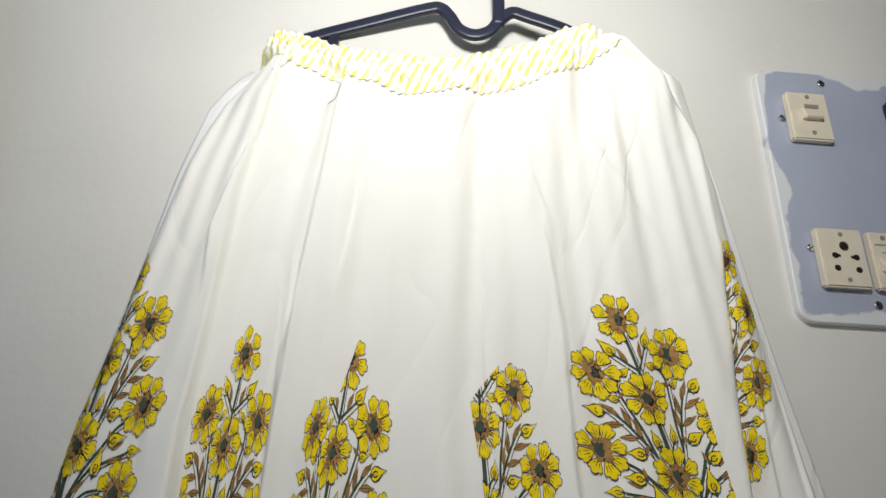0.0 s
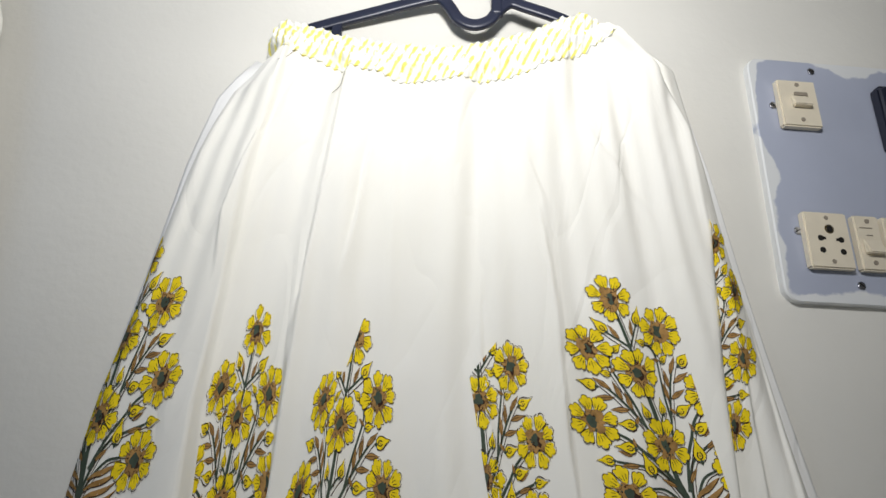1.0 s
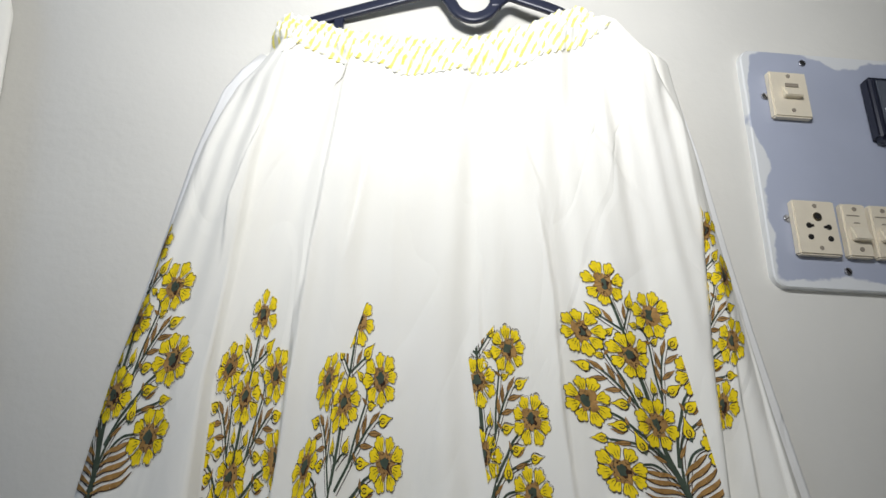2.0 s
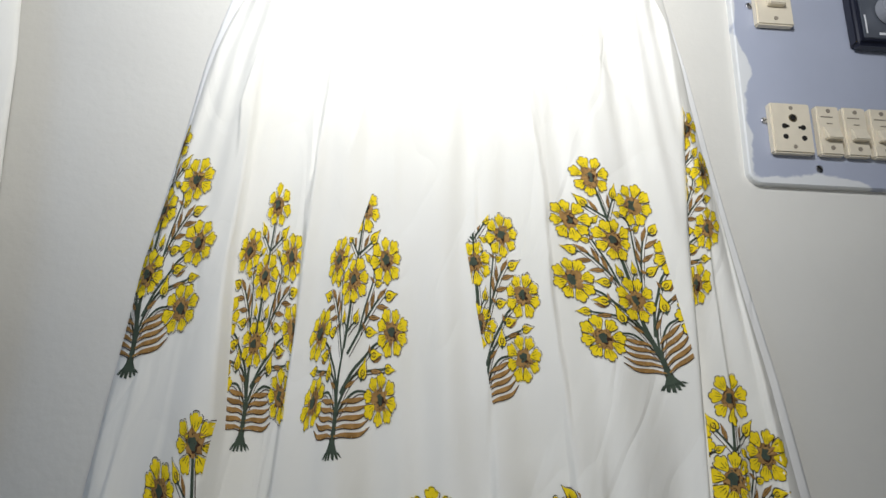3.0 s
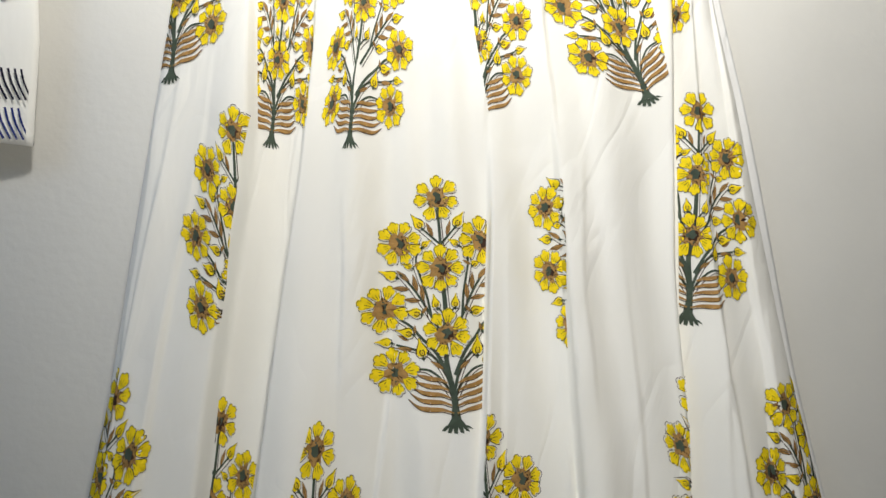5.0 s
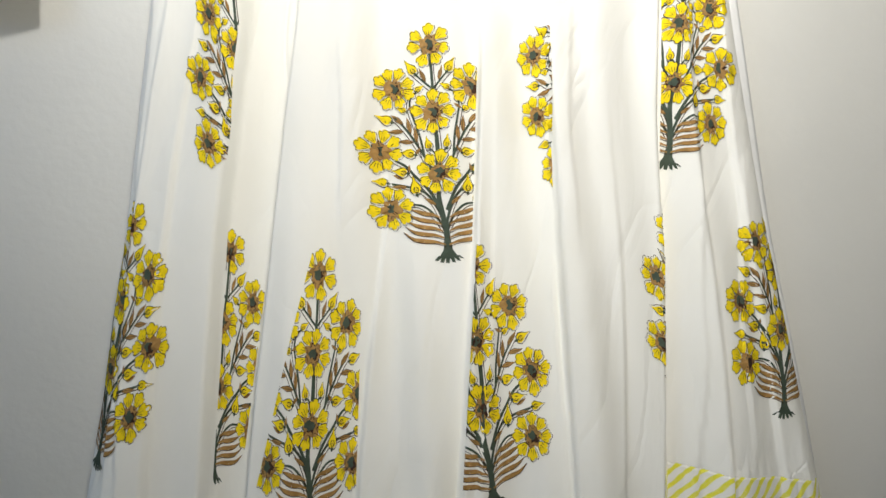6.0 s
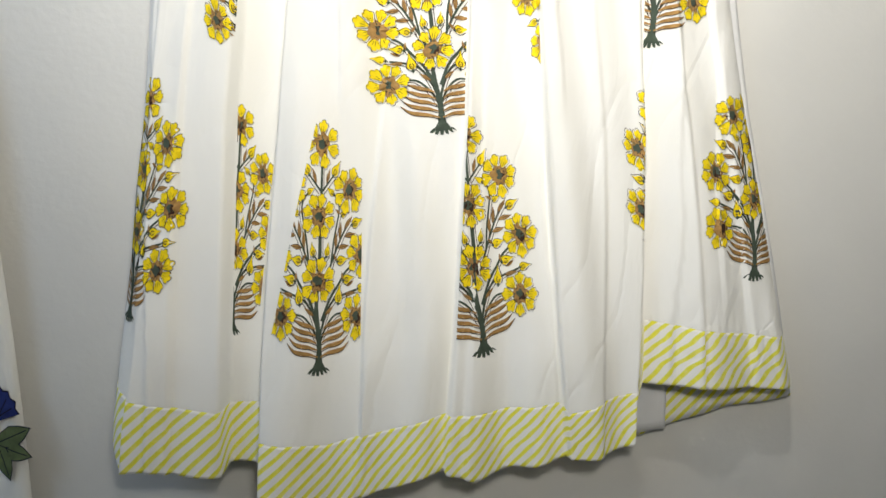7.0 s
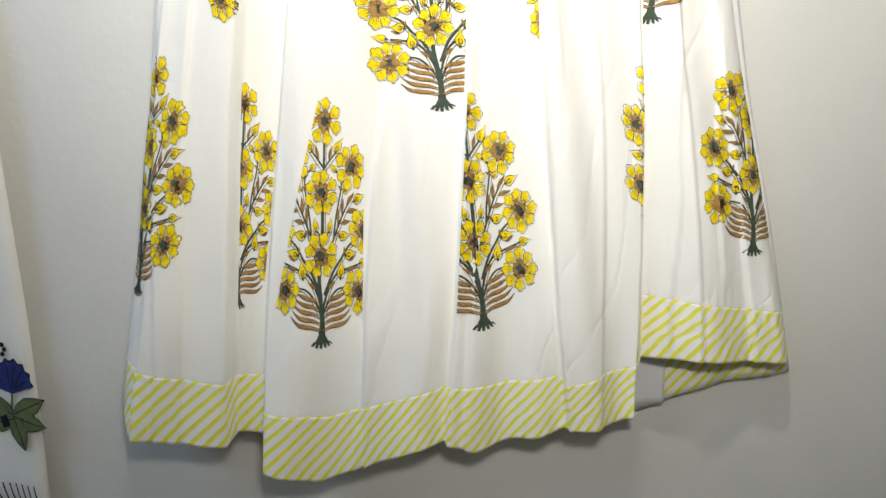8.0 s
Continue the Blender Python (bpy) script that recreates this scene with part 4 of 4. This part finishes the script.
def kurta_flower(x, z, size, shift, parent):
    """A blue thistle-like head on a stalk with leaves."""
    p = Print(77)
    fan = [(0.0, -0.05)] + [(0.62 * math.cos(a) * (1 + 0.06 * (-1) ** i), 0.1 + 0.75 * math.sin(a) * (1 + 0.06 * (-1) ** i)) for i, a in enumerate(np.linspace(0.1, math.pi - 0.1, 15))]
    p.poly([(u * 1.06, v * 1.06) for u, v in fan], 1, 0)
    p.poly(fan, 0, 1)
    for a in np.linspace(0.4, math.pi - 0.4, 6):
        p.strip([(0.1 * math.cos(a), 0.1), (0.52 * math.cos(a), 0.1 + 0.6 * math.sin(a))], 0.03, 1, 2)
    p.strip([(0, -0.05), (-0.05, -0.6), (0.0, -1.3)], 0.08, 2, 0)
    for lx, lz, ang in ((0.42, -0.42, 25), (-0.42, -0.45, 155), (0.40, -0.78, -15), (-0.40, -0.85, 195), (0.12, -1.05, -70)):
        ca, sa = math.cos(math.radians(ang)), math.sin(math.radians(ang))
        shape = [(-0.5, 0), (-0.25, 0.2), (0.05, 0.26), (0.3, 0.17), (0.55, 0), (0.3, -0.17), (0.05, -0.26), (-0.25, -0.2)]
        p.poly([(lx + (u * ca - v * sa) * 1.08, lz + (u * sa + v * ca) * 1.1) for u, v in shape], 1, 0)
        p.poly([(lx + u * ca - v * sa, lz + u * sa + v * ca) for u, v in shape], 2, 1)
        p.strip([(lx - 0.45 * ca, lz - 0.45 * sa), (lx + 0.45 * ca, lz + 0.45 * sa)], 0.025, 1, 2)
    for k in range(7):
        a = 2 * math.pi * k / 7
        p.poly([(-0.3 + 0.16 * math.cos(a) + 0.07 * math.cos(b), 1.15 + 0.16 * math.sin(a) + 0.07 * math.sin(b)) for b in np.linspace(0, 5.5, 8)], 1, 0)
    lay_print("printed_flower", p.shapes, [M_BLUE, M_INK, M_LEAF], parent, lambda s, t: (x + s * size, z + t * size), lambda a, b: kurta_y(a, b) + shift, [], lift=0.002)


for x, z, size, shift in ((-0.448, 0.868, 0.044, 0), (-0.60, 0.95, 0.042, 0), (-0.398, 1.632, 0.030, -0.012), (-0.50, 1.72, 0.036, -0.012), (-0.62, 1.25, 0.042, 0)):
    kurta_flower(x, z, size, shift, kurta)


def cuff_lines(x0, right, z0, count, step, shift, ink=1):
    """Hatching printed along the cuff or hem."""
    p = Print(5)
    for k in range(count):
        x = x0 + step * k
        p.strip([(x, z0), (x - 0.008, z0 + 0.016), (x - 0.012, z0 + 0.030)], 0.0019, ink, 0)
    lay_print("printed_hatching", p.shapes, [M_BLUE, M_INK, M_LEAF], kurta, lambda s, t: (s, t), lambda a, b: kurta_y(a, b) + shift, [(right, 1.0, -1, 0.0)], lift=0.002)


cuff_lines(-0.54, -0.362, 1.450, 34, 0.0055, -0.012, 0)
cuff_lines(-0.54, -0.362, 1.488, 34, 0.0055, -0.012)
cuff_lines(-0.90, -0.414, 0.725, 55, 0.009, 0.0)
